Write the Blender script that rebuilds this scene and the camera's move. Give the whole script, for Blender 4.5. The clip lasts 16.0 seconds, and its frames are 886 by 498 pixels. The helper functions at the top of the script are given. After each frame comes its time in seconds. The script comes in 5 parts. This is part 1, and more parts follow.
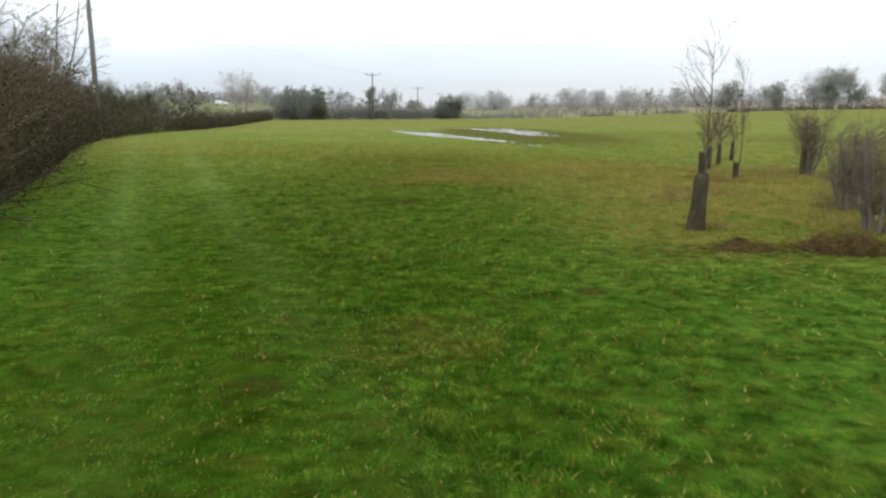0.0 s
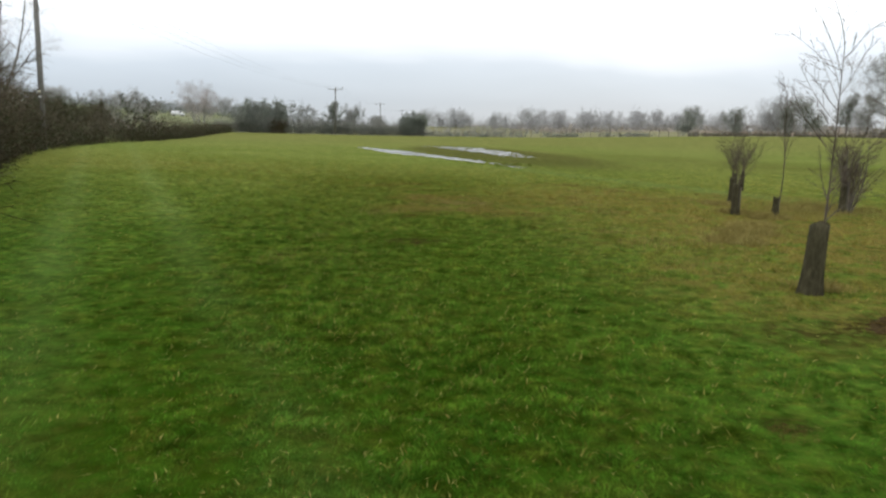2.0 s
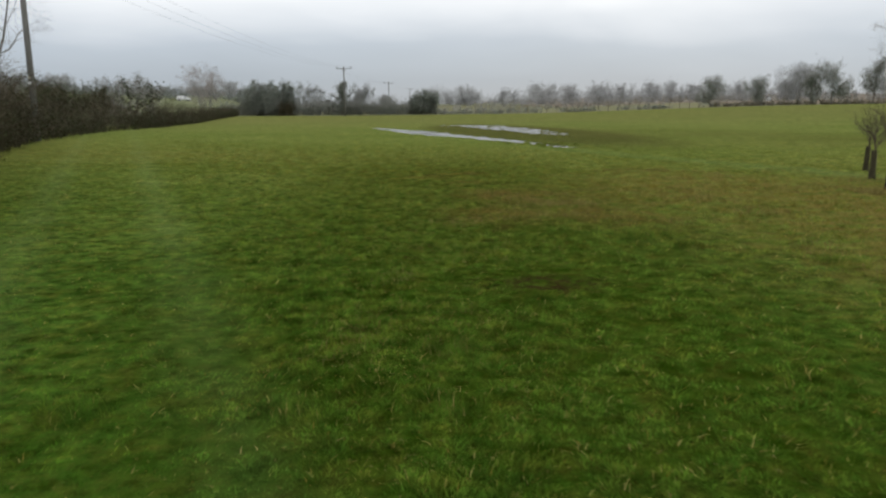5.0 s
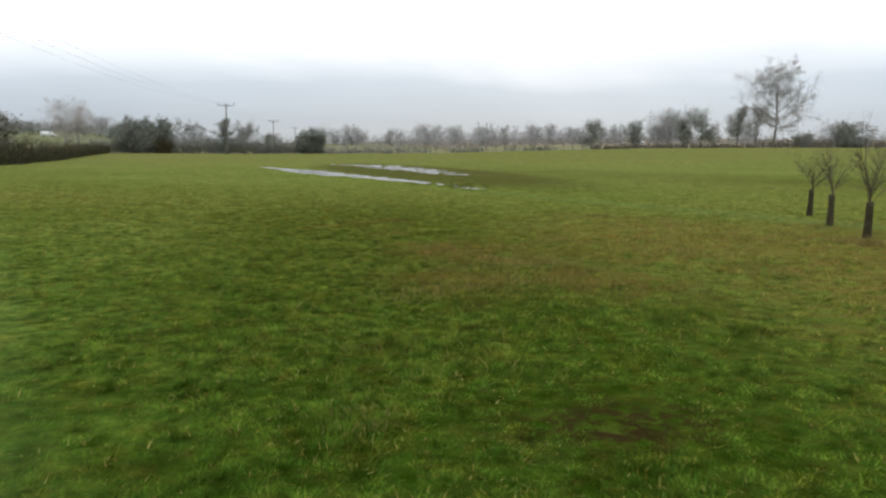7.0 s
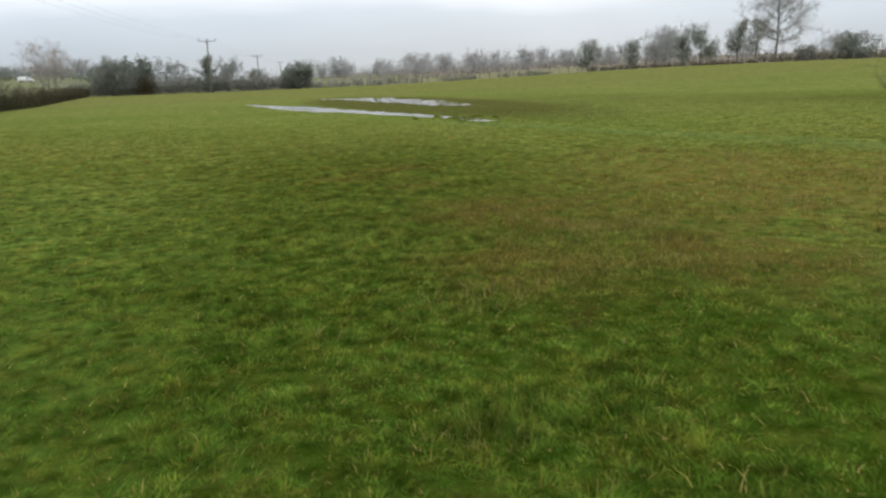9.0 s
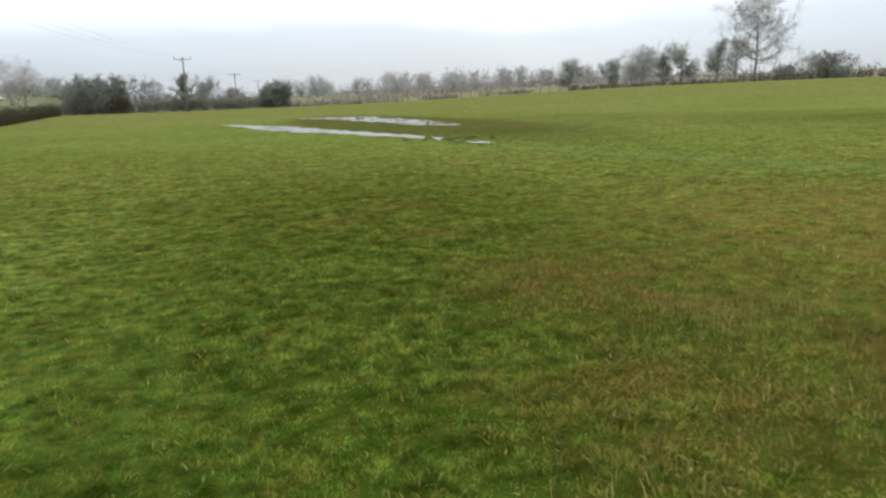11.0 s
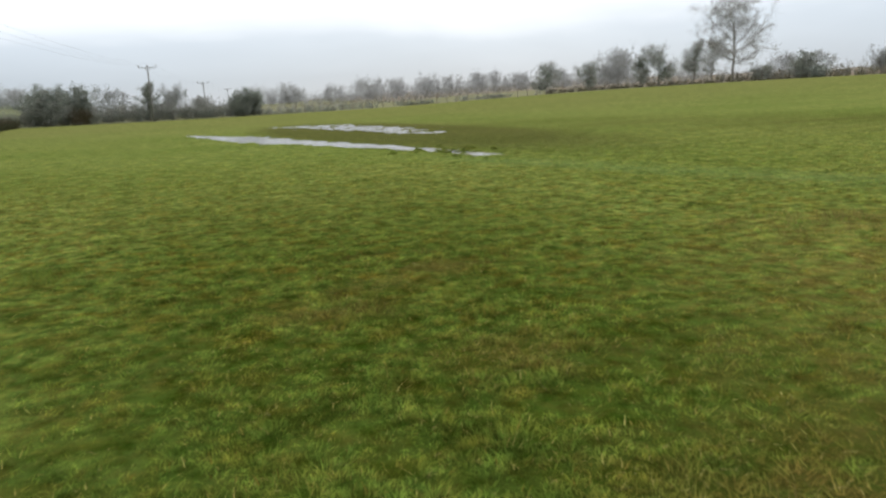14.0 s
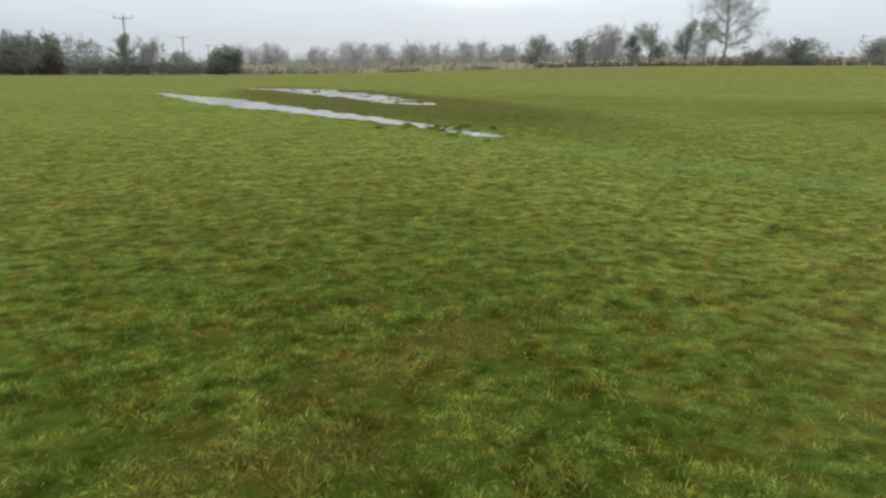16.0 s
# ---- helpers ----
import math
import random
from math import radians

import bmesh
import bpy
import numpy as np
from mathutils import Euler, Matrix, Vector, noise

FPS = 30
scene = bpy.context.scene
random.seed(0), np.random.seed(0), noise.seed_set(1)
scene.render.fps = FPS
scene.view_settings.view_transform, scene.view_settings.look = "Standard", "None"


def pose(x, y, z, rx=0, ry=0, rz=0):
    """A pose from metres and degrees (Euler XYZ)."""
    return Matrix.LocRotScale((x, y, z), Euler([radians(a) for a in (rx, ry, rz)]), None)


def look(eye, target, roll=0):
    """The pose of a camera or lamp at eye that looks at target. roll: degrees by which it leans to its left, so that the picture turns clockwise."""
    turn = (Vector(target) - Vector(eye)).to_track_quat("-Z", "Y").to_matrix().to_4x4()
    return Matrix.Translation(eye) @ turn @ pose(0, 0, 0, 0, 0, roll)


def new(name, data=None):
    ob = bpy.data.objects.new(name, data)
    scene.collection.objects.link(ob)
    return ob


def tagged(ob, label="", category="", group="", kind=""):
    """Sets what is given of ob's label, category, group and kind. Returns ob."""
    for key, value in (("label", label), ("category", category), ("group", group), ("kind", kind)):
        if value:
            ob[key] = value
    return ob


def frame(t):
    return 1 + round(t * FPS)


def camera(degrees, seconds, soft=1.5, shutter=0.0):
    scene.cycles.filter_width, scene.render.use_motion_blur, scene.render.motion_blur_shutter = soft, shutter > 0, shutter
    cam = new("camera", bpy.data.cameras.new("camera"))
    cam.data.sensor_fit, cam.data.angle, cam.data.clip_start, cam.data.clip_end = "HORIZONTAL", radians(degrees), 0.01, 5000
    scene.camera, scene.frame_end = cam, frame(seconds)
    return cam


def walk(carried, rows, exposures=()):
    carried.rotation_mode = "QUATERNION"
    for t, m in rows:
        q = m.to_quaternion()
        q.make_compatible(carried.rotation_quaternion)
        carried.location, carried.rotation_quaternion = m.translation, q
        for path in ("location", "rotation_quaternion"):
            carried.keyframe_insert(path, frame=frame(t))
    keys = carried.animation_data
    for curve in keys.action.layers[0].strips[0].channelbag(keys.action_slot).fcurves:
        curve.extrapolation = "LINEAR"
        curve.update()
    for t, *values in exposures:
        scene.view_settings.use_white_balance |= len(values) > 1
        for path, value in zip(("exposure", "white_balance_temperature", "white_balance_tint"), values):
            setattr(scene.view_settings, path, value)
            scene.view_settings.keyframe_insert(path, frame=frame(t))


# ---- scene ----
cam = camera(62.7, 16.0, 2.4, 0.3)
PATH = [
    (0, (1.796, 0.344, 1.370), (1.8037, 2.3113, 1.0063), -0.11),
    (0.5, (1.601, 0.904, 1.387), (1.6082, 2.8766, 1.0520), 1.54),
    (1, (1.416, 1.449, 1.400), (1.4994, 3.4107, 1.0191), 0.68),
    (1.5, (1.266, 2.009, 1.421), (1.2825, 3.9693, 1.0239), 1.22),
    (2, (1.043, 2.575, 1.402), (1.1664, 4.5461, 1.0848), 1.41),
    (2.5, (0.895, 3.166, 1.390), (0.9762, 5.1431, 1.0982), -0.94),
    (3, (0.698, 3.740, 1.383), (0.7055, 5.7116, 1.0512), 1.61),
    (3.5, (0.487, 4.303, 1.392), (0.6442, 6.2667, 1.0505), 1.14),
    (4, (0.342, 4.880, 1.398), (0.4329, 6.8489, 1.0535), -0.15),
    (6.5, (-0.270, 8.094, 1.352), (-0.0823, 10.0382, 0.9250), -0.94),
    (7, (-0.349, 8.683, 1.330), (0.0572, 10.6222, 1.0612), 0.44),
    (7.5, (-0.409, 9.267, 1.311), (0.0481, 11.1765, 0.9278), -1.16),
    (8, (-0.429, 9.805, 1.331), (-0.1279, 11.7322, 0.8879), -0.77),
    (8.5, (-0.453, 10.379, 1.346), (-0.0380, 12.2796, 0.8829), -1.54),
    (9, (-0.424, 10.952, 1.349), (-0.0135, 12.8559, 0.8936), -2.00),
    (9.5, (-0.456, 11.537, 1.331), (-0.0035, 13.4385, 0.9101), 0.21),
    (10, (-0.442, 12.085, 1.344), (0.0358, 13.9802, 0.9219), -0.85),
    (12.5, (-0.314, 14.968, 1.324), (0.1401, 16.8771, 0.9421), -2.78),
    (13, (-0.271, 15.517, 1.345), (0.1793, 17.4228, 0.9394), -1.58),
    (13.5, (-0.242, 16.095, 1.363), (0.3583, 17.9556, 0.9420), -1.91),
    (14, (-0.110, 16.669, 1.348), (0.4264, 18.5536, 0.9509), -2.81),
    (14.5, (0.011, 17.264, 1.351), (0.6177, 19.1203, 0.9162), 0.12),
    (15, (0.156, 17.816, 1.337), (0.8357, 19.6481, 0.9119), -0.29),
    (15.5, (0.260, 18.344, 1.378), (0.7466, 20.2293, 0.9215), 0.99),
    (16, (0.290, 18.892, 1.395), (0.8777, 20.7420, 0.9168), 0.21),
]
walk(cam, [(t, look(eye, target, lean)) for t, eye, target, lean in PATH],
     [(0, 0.26), (0.5, 0.24), (1, 0.08), (1.5, -0.07), (2, -0.03), (2.5, -0.14), (3, -0.29), (3.5, -0.44), (4, -0.46), (6.5, -0.42), (7, -0.18), (7.5, -0.22), (8, -0.26),
      (8.5, -0.20), (9, -0.09), (9.5, 0.00), (10, 0.04), (12.5, 0.07), (13, 0.01), (13.5, -0.03), (14, -0.04), (14.5, -0.08), (15, -0.08), (15.5, -0.03), (16, -0.03)])

# ---------------------------------------------------------------- light
SUN_ELEV, SUN_TURN = 32.0, 20.0
world = bpy.data.worlds.new("overcast_sky")
scene.world = world
world.use_nodes = True
wt = world.node_tree
wt.nodes.clear()


def node(tree, kind, x=None, **sets):
    n = tree.nodes.new(kind)
    for key, value in sets.items():
        if key == "operation": n.operation = value
        elif key == "blend": n.blend_type = value
        elif key == "dims": n.noise_dimensions = value
        elif key == "detail": n.inputs["Detail"].default_value = value
        elif key == "scale": n.inputs["Scale"].default_value = value
        elif key == "rough": n.inputs["Roughness"].default_value = value
    return n


def plug(tree, socket, value):
    """Sets a socket to a number, a colour or another node's output."""
    if isinstance(value, bpy.types.NodeSocket):
        tree.links.new(value, socket)
    elif isinstance(value, tuple) and len(value) == 3 and socket.type == "RGBA":
        socket.default_value = (*value, 1)
    else:
        socket.default_value = value


def maths(tree, op, a, b=0.0, c=None, clamp=False):
    n = tree.nodes.new("ShaderNodeMath")
    n.operation, n.use_clamp = op, clamp
    plug(tree, n.inputs[0], a)
    plug(tree, n.inputs[1], b)
    if c is not None:
        plug(tree, n.inputs[2], c)
    return n.outputs[0]


def blend(tree, fac, a, b, mode="MIX"):
    n = tree.nodes.new("ShaderNodeMix")
    n.data_type, n.blend_type, n.clamp_factor = "RGBA", mode, True
    plug(tree, n.inputs[0], fac)
    plug(tree, n.inputs[6], a)
    plug(tree, n.inputs[7], b)
    return n.outputs[2]


def ramp(tree, fac, *stops):
    n = tree.nodes.new("ShaderNodeValToRGB")
    el = n.color_ramp.elements
    while len(el) < len(stops):
        el.new(0.5)
    for e, (p, c) in zip(el, stops):
        e.position = p
        e.color = (*c, 1) if isinstance(c, tuple) else (c, c, c, 1)
    plug(tree, n.inputs[0], fac)
    return n.outputs[0]


def grain(tree, vector, scale, detail=3.0, rough=0.55, distort=0.0):
    n = tree.nodes.new("ShaderNodeTexNoise")
    plug(tree, n.inputs["Vector"], vector)
    n.inputs["Scale"].default_value = scale
    n.inputs["Detail"].default_value = detail
    n.inputs["Roughness"].default_value = rough
    n.inputs["Distortion"].default_value = distort
    return n.outputs["Fac"]


def spread(tree, vector, sx, sy, sz):
    n = tree.nodes.new("ShaderNodeMapping")
    plug(tree, n.inputs["Vector"], vector)
    n.inputs["Scale"].default_value = (sx, sy, sz)
    return n.outputs[0]


# overcast: grey cloud base low down, bright higher up, soft streaks
way = wt.nodes.new("ShaderNodeTexCoord").outputs["Generated"]
sep = wt.nodes.new("ShaderNodeSeparateXYZ")
plug(wt, sep.inputs[0], way)
billow = grain(wt, spread(wt, way, 1.0, 1.0, 3.2), 2.3, 4, 0.5, 0.3)
wisp = grain(wt, spread(wt, way, 2.0, 2.0, 12.0), 2.0, 4, 0.55, 0.2)
lift = maths(wt, "ADD", sep.outputs[2], maths(wt, "MULTIPLY", maths(wt, "SUBTRACT", billow, 0.5), 0.085))
lift = maths(wt, "ADD", lift, maths(wt, "MULTIPLY", maths(wt, "SUBTRACT", wisp, 0.5), 0.022))
cloud = ramp(wt, lift, (0.0, (0.330, 0.375, 0.425)), (0.03, (0.340, 0.388, 0.445)), (0.08, (0.435, 0.487, 0.550)), (0.108, (0.60, 0.64, 0.69)),
             (0.15, (0.86, 0.88, 0.90)), (0.35, (0.98, 0.99, 1.0)))
nish = wt.nodes.new("ShaderNodeTexSky")
nish.sky_type, nish.sun_disc = "NISHITA", False
nish.sun_elevation, nish.sun_rotation = radians(SUN_ELEV), radians(SUN_TURN)
thin = blend(wt, 1.0, nish.outputs[0], (0.1, 0.1, 0.1), "MULTIPLY")
full = blend(wt, 0.06, cloud, thin)
back = wt.nodes.new("ShaderNodeBackground")
plug(wt, back.inputs[0], full)
back.inputs[1].default_value = 1.6
plug(wt, wt.nodes.new("ShaderNodeOutputWorld").inputs[0], back.outputs[0])

sun = bpy.data.lights.new("sun", "SUN")
sun.energy, sun.angle, sun.color = 0.5, radians(30), (1.0, 0.97, 0.92)
sun_ob = new("sun", sun)
sun_ob.matrix_world = pose(0, 0, 60, 90 - SUN_ELEV, 0, 180 - SUN_TURN)

# ---------------------------------------------------------------- materials
def shader(name):
    m = bpy.data.materials.new(name)
    m.use_nodes = True
    t = m.node_tree
    return m, t, t.nodes["Principled BSDF"]


def bumped(t, p, height, strength, distance):
    b = t.nodes.new("ShaderNodeBump")
    b.inputs["Strength"].default_value, b.inputs["Distance"].default_value = strength, distance
    plug(t, b.inputs["Height"], height)
    plug(t, p.inputs["Normal"], b.outputs[0])


# worn or dead patches in the sward: centre x, y, radii, strength
STRAW = [(1.9, 17.9, 0.85, 0.95, 1.0), (1.4, 15.8, 0.75, 0.8, 0.8), (2.8, 15.7, 0.9, 1.0, 0.8), (3.6, 17.6, 1.7, 1.6, 0.65),
         (7.4, 13.2, 3.2, 5.6, 0.85), (4.8, 9.3, 1.3, 1.9, 0.7), (9.3, 17.6, 2.6, 3.0, 0.6), (5.6, 18.8, 2.6, 3.2, 0.65), (1.66, 4.7, 0.4, 0.4, 0.5),
         (1.5, 22.4, 0.35, 0.2, 0.7), (0.4, 21.4, 0.4, 0.3, 0.55), (0.95, 22.0, 0.3, 0.2, 0.55), (1.3, 20.1, 0.35, 0.3, 0.7), (2.4, 19.2, 0.5, 0.8, 0.5)]
MUD = [(1.2, 11.85, 0.46, 0.3, 1.0), (3.0, 5.9, 0.12, 0.1, 0.9), (0.85, 3.9, 0.16, 0.14, 0.8), (4.95, 7.75, 0.55, 0.35, 1.0), (4.2, 7.6, 0.5, 0.25, 0.7), (5.85, 7.5, 0.8, 0.35, 1.0),
       (2.75, 16.35, 0.25, 0.3, 0.6), (1.15, 14.6, 0.12, 0.12, 0.8), (0.1, 13.0, 0.1, 0.1, 0.6)]


# scuffed spots in the turf: centre x, y, radius, strength
SCUFFS = [(0.78, 4.32, 0.14, 0.8), (0.77, 5.07, 0.08, 0.6), (2.96, 5.79, 0.1, 0.9), (-0.22, 10.66, 0.12, 0.6), (-1.34, 14.09, 0.16, 0.8), (-0.26, 14.03, 0.12, 0.6), (2.62, 14.76, 0.18, 0.8), (0.98, 13.92, 0.12, 0.6), (1.24, 14.78, 0.1, 0.7),
          (0.23, 17.64, 0.12, 0.6), (1.83, 19.94, 0.18, 0.9), (1.74, 22.45, 0.17, 1.0), (2.14, 22.64, 0.1, 0.7), (0.51, 21.84, 0.1, 0.7), (0.53, 21.41, 0.14, 0.8), (0.72, 21.39, 0.12, 0.7), (1.49, 22.95, 0.1, 0.7), (1.12, 23.01, 0.1, 0.7), (0.82, 23.02, 0.08, 0.6), (0.92, 20.24, 0.12, 0.6)]


def field_group():
    """World place in, colour of the sward and share of bare mud out."""
    g = bpy.data.node_groups.new("sward", "ShaderNodeTree")
    g.interface.new_socket("Color", in_out="OUTPUT", socket_type="NodeSocketColor")
    g.interface.new_socket("Mud", in_out="OUTPUT", socket_type="NodeSocketFloat")
    out = g.nodes.new("NodeGroupOutput")
    pos = g.nodes.new("ShaderNodeNewGeometry").outputs["Position"]
    s = g.nodes.new("ShaderNodeSeparateXYZ")
    plug(g, s.inputs[0], pos)
    X, Y = s.outputs[0], s.outputs[1]
    n_big = grain(g, pos, 0.09, 3)
    n_mid = grain(g, pos, 0.55, 4, 0.6)
    n_small = grain(g, pos, 2.6, 4, 0.6)
    n_tiny = grain(g, pos, 11.0, 3, 0.6)
    wob = maths(g, "MULTIPLY", maths(g, "SUBTRACT", n_small, 0.5), 1.5)

    def spots(rows):
        total = None
        for x, y, rx, ry, k in rows:
            dx = maths(g, "DIVIDE", maths(g, "SUBTRACT", X, x), rx)
            dy = maths(g, "DIVIDE", maths(g, "SUBTRACT", Y, y), ry)
            d = maths(g, "SQRT", maths(g, "ADD", maths(g, "MULTIPLY", dx, dx), maths(g, "MULTIPLY", dy, dy)))
            v = maths(g, "MULTIPLY", maths(g, "SUBTRACT", 1.55, maths(g, "ADD", d, wob), clamp=True), k)
            total = v if total is None else maths(g, "MAXIMUM", total, v)
        return total

    # lush near the path, olive farther out in the field, partly painted haze
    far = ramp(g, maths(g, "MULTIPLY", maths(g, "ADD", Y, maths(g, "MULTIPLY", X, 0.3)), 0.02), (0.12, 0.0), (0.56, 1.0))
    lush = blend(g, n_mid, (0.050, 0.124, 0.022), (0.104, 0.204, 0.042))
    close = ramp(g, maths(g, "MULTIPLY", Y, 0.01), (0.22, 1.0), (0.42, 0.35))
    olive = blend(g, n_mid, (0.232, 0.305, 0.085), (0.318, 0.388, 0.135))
    # turf lightened away from the walk line, in place of hazy air
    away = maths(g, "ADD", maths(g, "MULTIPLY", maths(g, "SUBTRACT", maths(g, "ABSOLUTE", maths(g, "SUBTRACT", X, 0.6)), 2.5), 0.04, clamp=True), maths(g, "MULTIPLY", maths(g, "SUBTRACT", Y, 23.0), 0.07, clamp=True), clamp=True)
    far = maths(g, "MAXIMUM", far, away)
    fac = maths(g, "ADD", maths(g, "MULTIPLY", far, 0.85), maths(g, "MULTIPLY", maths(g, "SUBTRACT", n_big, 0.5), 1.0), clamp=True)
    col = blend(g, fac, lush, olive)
    # far grass greyed with distance: haze put into its colour
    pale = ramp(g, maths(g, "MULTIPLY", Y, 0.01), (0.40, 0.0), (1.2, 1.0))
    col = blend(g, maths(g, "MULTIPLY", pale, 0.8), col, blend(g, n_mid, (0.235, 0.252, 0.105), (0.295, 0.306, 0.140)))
    mottle = ramp(g, grain(g, pos, 7.5, 4, 0.62, 0.4), (0.45, 0.0), (0.63, 1.0))
    col = blend(g, maths(g, "MULTIPLY", mottle, maths(g, "ADD", 0.06, maths(g, "MULTIPLY", maths(g, "MULTIPLY", fac, 0.6), close))), col, (0.205, 0.150, 0.042))
    worn = ramp(g, grain(g, pos, 3.6, 5, 0.68, 0.5), (0.50, 0.0), (0.60, 1.0))
    zone = ramp(g, maths(g, "MULTIPLY", maths(g, "ADD", Y, maths(g, "MULTIPLY", X, 0.8)), 0.02), (0.10, 0.26), (0.30, 0.34), (0.38, 0.42), (0.46, 0.8), (0.60, 0.55), (0.75, 0.22))
    col = blend(g, maths(g, "MULTIPLY", worn, zone), col, blend(g, n_tiny, (0.095, 0.068, 0.014), (0.290, 0.215, 0.055)))
    tan = maths(g, "MULTIPLY", maths(g, "MULTIPLY", ramp(g, grain(g, pos, 13.0, 3, 0.6, 0.5), (0.52, 0.0), (0.60, 1.0)), zone), close)
    col = blend(g, maths(g, "MULTIPLY", tan, 0.6), col, (0.300, 0.230, 0.085))
    yellow = ramp(g, n_small, (0.46, 0.0), (0.70, 1.0))
    col = blend(g, maths(g, "MULTIPLY", yellow, maths(g, "ADD", 0.06, maths(g, "MULTIPLY", fac, 0.3))), col, (0.175, 0.195, 0.035))
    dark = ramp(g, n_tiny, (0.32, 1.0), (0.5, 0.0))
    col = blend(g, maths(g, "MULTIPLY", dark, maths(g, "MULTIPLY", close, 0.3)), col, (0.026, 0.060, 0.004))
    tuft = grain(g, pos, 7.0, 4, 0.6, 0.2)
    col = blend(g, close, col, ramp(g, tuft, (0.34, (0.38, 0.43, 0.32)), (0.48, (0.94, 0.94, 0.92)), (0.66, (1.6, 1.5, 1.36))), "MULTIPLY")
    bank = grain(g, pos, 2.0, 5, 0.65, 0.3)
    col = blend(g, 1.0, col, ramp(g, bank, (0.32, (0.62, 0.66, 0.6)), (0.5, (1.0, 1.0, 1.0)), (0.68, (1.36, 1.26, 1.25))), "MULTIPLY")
    # the mown lane's two pale wheel tracks
    for c0, c1, wd in ((2.75, 0.372, 0.44), (1.6, 0.405, 0.46)):
        off = maths(g, "ABSOLUTE", maths(g, "SUBTRACT", maths(g, "ADD", X, maths(g, "MULTIPLY", Y, c1)), c0))
        off = maths(g, "ADD", off, maths(g, "MULTIPLY", wob, 0.18))
        tr = maths(g, "MULTIPLY", maths(g, "SUBTRACT", 1.0, maths(g, "DIVIDE", off, wd), clamp=True), ramp(g, maths(g, "MULTIPLY", Y, 0.02), (0.06, 0.12), (0.16, 0.22), (0.40, 0.26), (0.9, 0.15)))
        col = blend(g, maths(g, "MULTIPLY", tr, ramp(g, n_mid, (0.3, 0.35), (0.6, 1.0))), col, (0.350, 0.440, 0.210))
    dead = blend(g, n_tiny, (0.215, 0.138, 0.050), (0.390, 0.268, 0.118))
    col = blend(g, maths(g, "MULTIPLY", spots(STRAW), ramp(g, grain(g, pos, 3.2, 5, 0.7, 0.6), (0.46, 1.0), (0.58, 0.2))), col, dead)
    # wet ground about the floodwater, and the swale that leads to it
    wx = maths(g, "DIVIDE", maths(g, "ADD", maths(g, "SUBTRACT", X, 7.6), maths(g, "MULTIPLY", maths(g, "SUBTRACT", Y, 55.0), 0.075)), 6.6)
    wy = maths(g, "DIVIDE", maths(g, "SUBTRACT", Y, 57.0), 27.0)
    wd = maths(g, "SQRT", maths(g, "ADD", maths(g, "MULTIPLY", wx, wx), maths(g, "MULTIPLY", wy, wy)))
    wet = maths(g, "MULTIPLY", maths(g, "SUBTRACT", 1.0, maths(g, "ADD", wd, maths(g, "MULTIPLY", wob, 0.2)), clamp=True), 3.0, clamp=True)
    col = blend(g, maths(g, "MULTIPLY", wet, 0.74), col, blend(g, n_small, (0.085, 0.076, 0.034), (0.150, 0.142, 0.058)))
    ux = maths(g, "DIVIDE", maths(g, "SUBTRACT", X, 21.0), 17.0)
    uy = maths(g, "DIVIDE", maths(g, "SUBTRACT", Y, maths(g, "ADD", 66.0, maths(g, "MULTIPLY", X, -1.2))), 26.0)
    ud = maths(g, "SQRT", maths(g, "ADD", maths(g, "MULTIPLY", ux, ux), maths(g, "MULTIPLY", uy, uy)))
    damp = maths(g, "MULTIPLY", maths(g, "SUBTRACT", 1.0, maths(g, "ADD", ud, maths(g, "MULTIPLY", wob, 0.3)), clamp=True), 1.1, clamp=True)
    bands = ramp(g, grain(g, spread(g, pos, 0.10, 0.5, 1.0), 1.0, 4, 0.6), (0.36, 0.25), (0.6, 1.0))
    col = blend(g, maths(g, "MULTIPLY", maths(g, "MULTIPLY", damp, bands), 0.65), col, (0.150, 0.142, 0.052))
    sw = maths(g, "ABSOLUTE", maths(g, "SUBTRACT", X, maths(g, "SUBTRACT", 16.9, maths(g, "MULTIPLY", Y, 0.345))))
    sw = maths(g, "MULTIPLY", maths(g, "SUBTRACT", 1.0, maths(g, "DIVIDE", maths(g, "ADD", sw, maths(g, "MULTIPLY", wob, 0.5)), 1.1), clamp=True), ramp(g, maths(g, "MULTIPLY", Y, 0.02), (0.30, 0.0), (0.42, 1.0), (0.66, 1.0), (0.7, 0.0)))
    col = blend(g, maths(g, "MULTIPLY", maths(g, "MULTIPLY", sw, n_small), 0.62), col, (0.215, 0.345, 0.150))
    mud = maths(g, "MULTIPLY", spots(MUD), ramp(g, grain(g, pos, 9.0, 4, 0.65, 0.8), (0.42, 0.0), (0.56, 1.0)))
    # overall tint, less blue near and greyer far off for haze
    col = blend(g, 1.0, col, blend(g, fac, (0.575, 0.69, 0.41), (0.70, 0.70, 0.60)), "MULTIPLY")
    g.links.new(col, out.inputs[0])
    g.links.new(mud, out.inputs[1])
    return g


SWARD = field_group()


def sward_node(t):
    n = t.nodes.new("ShaderNodeGroup")
    n.node_tree = SWARD
    return n.outputs[0], n.outputs[1]


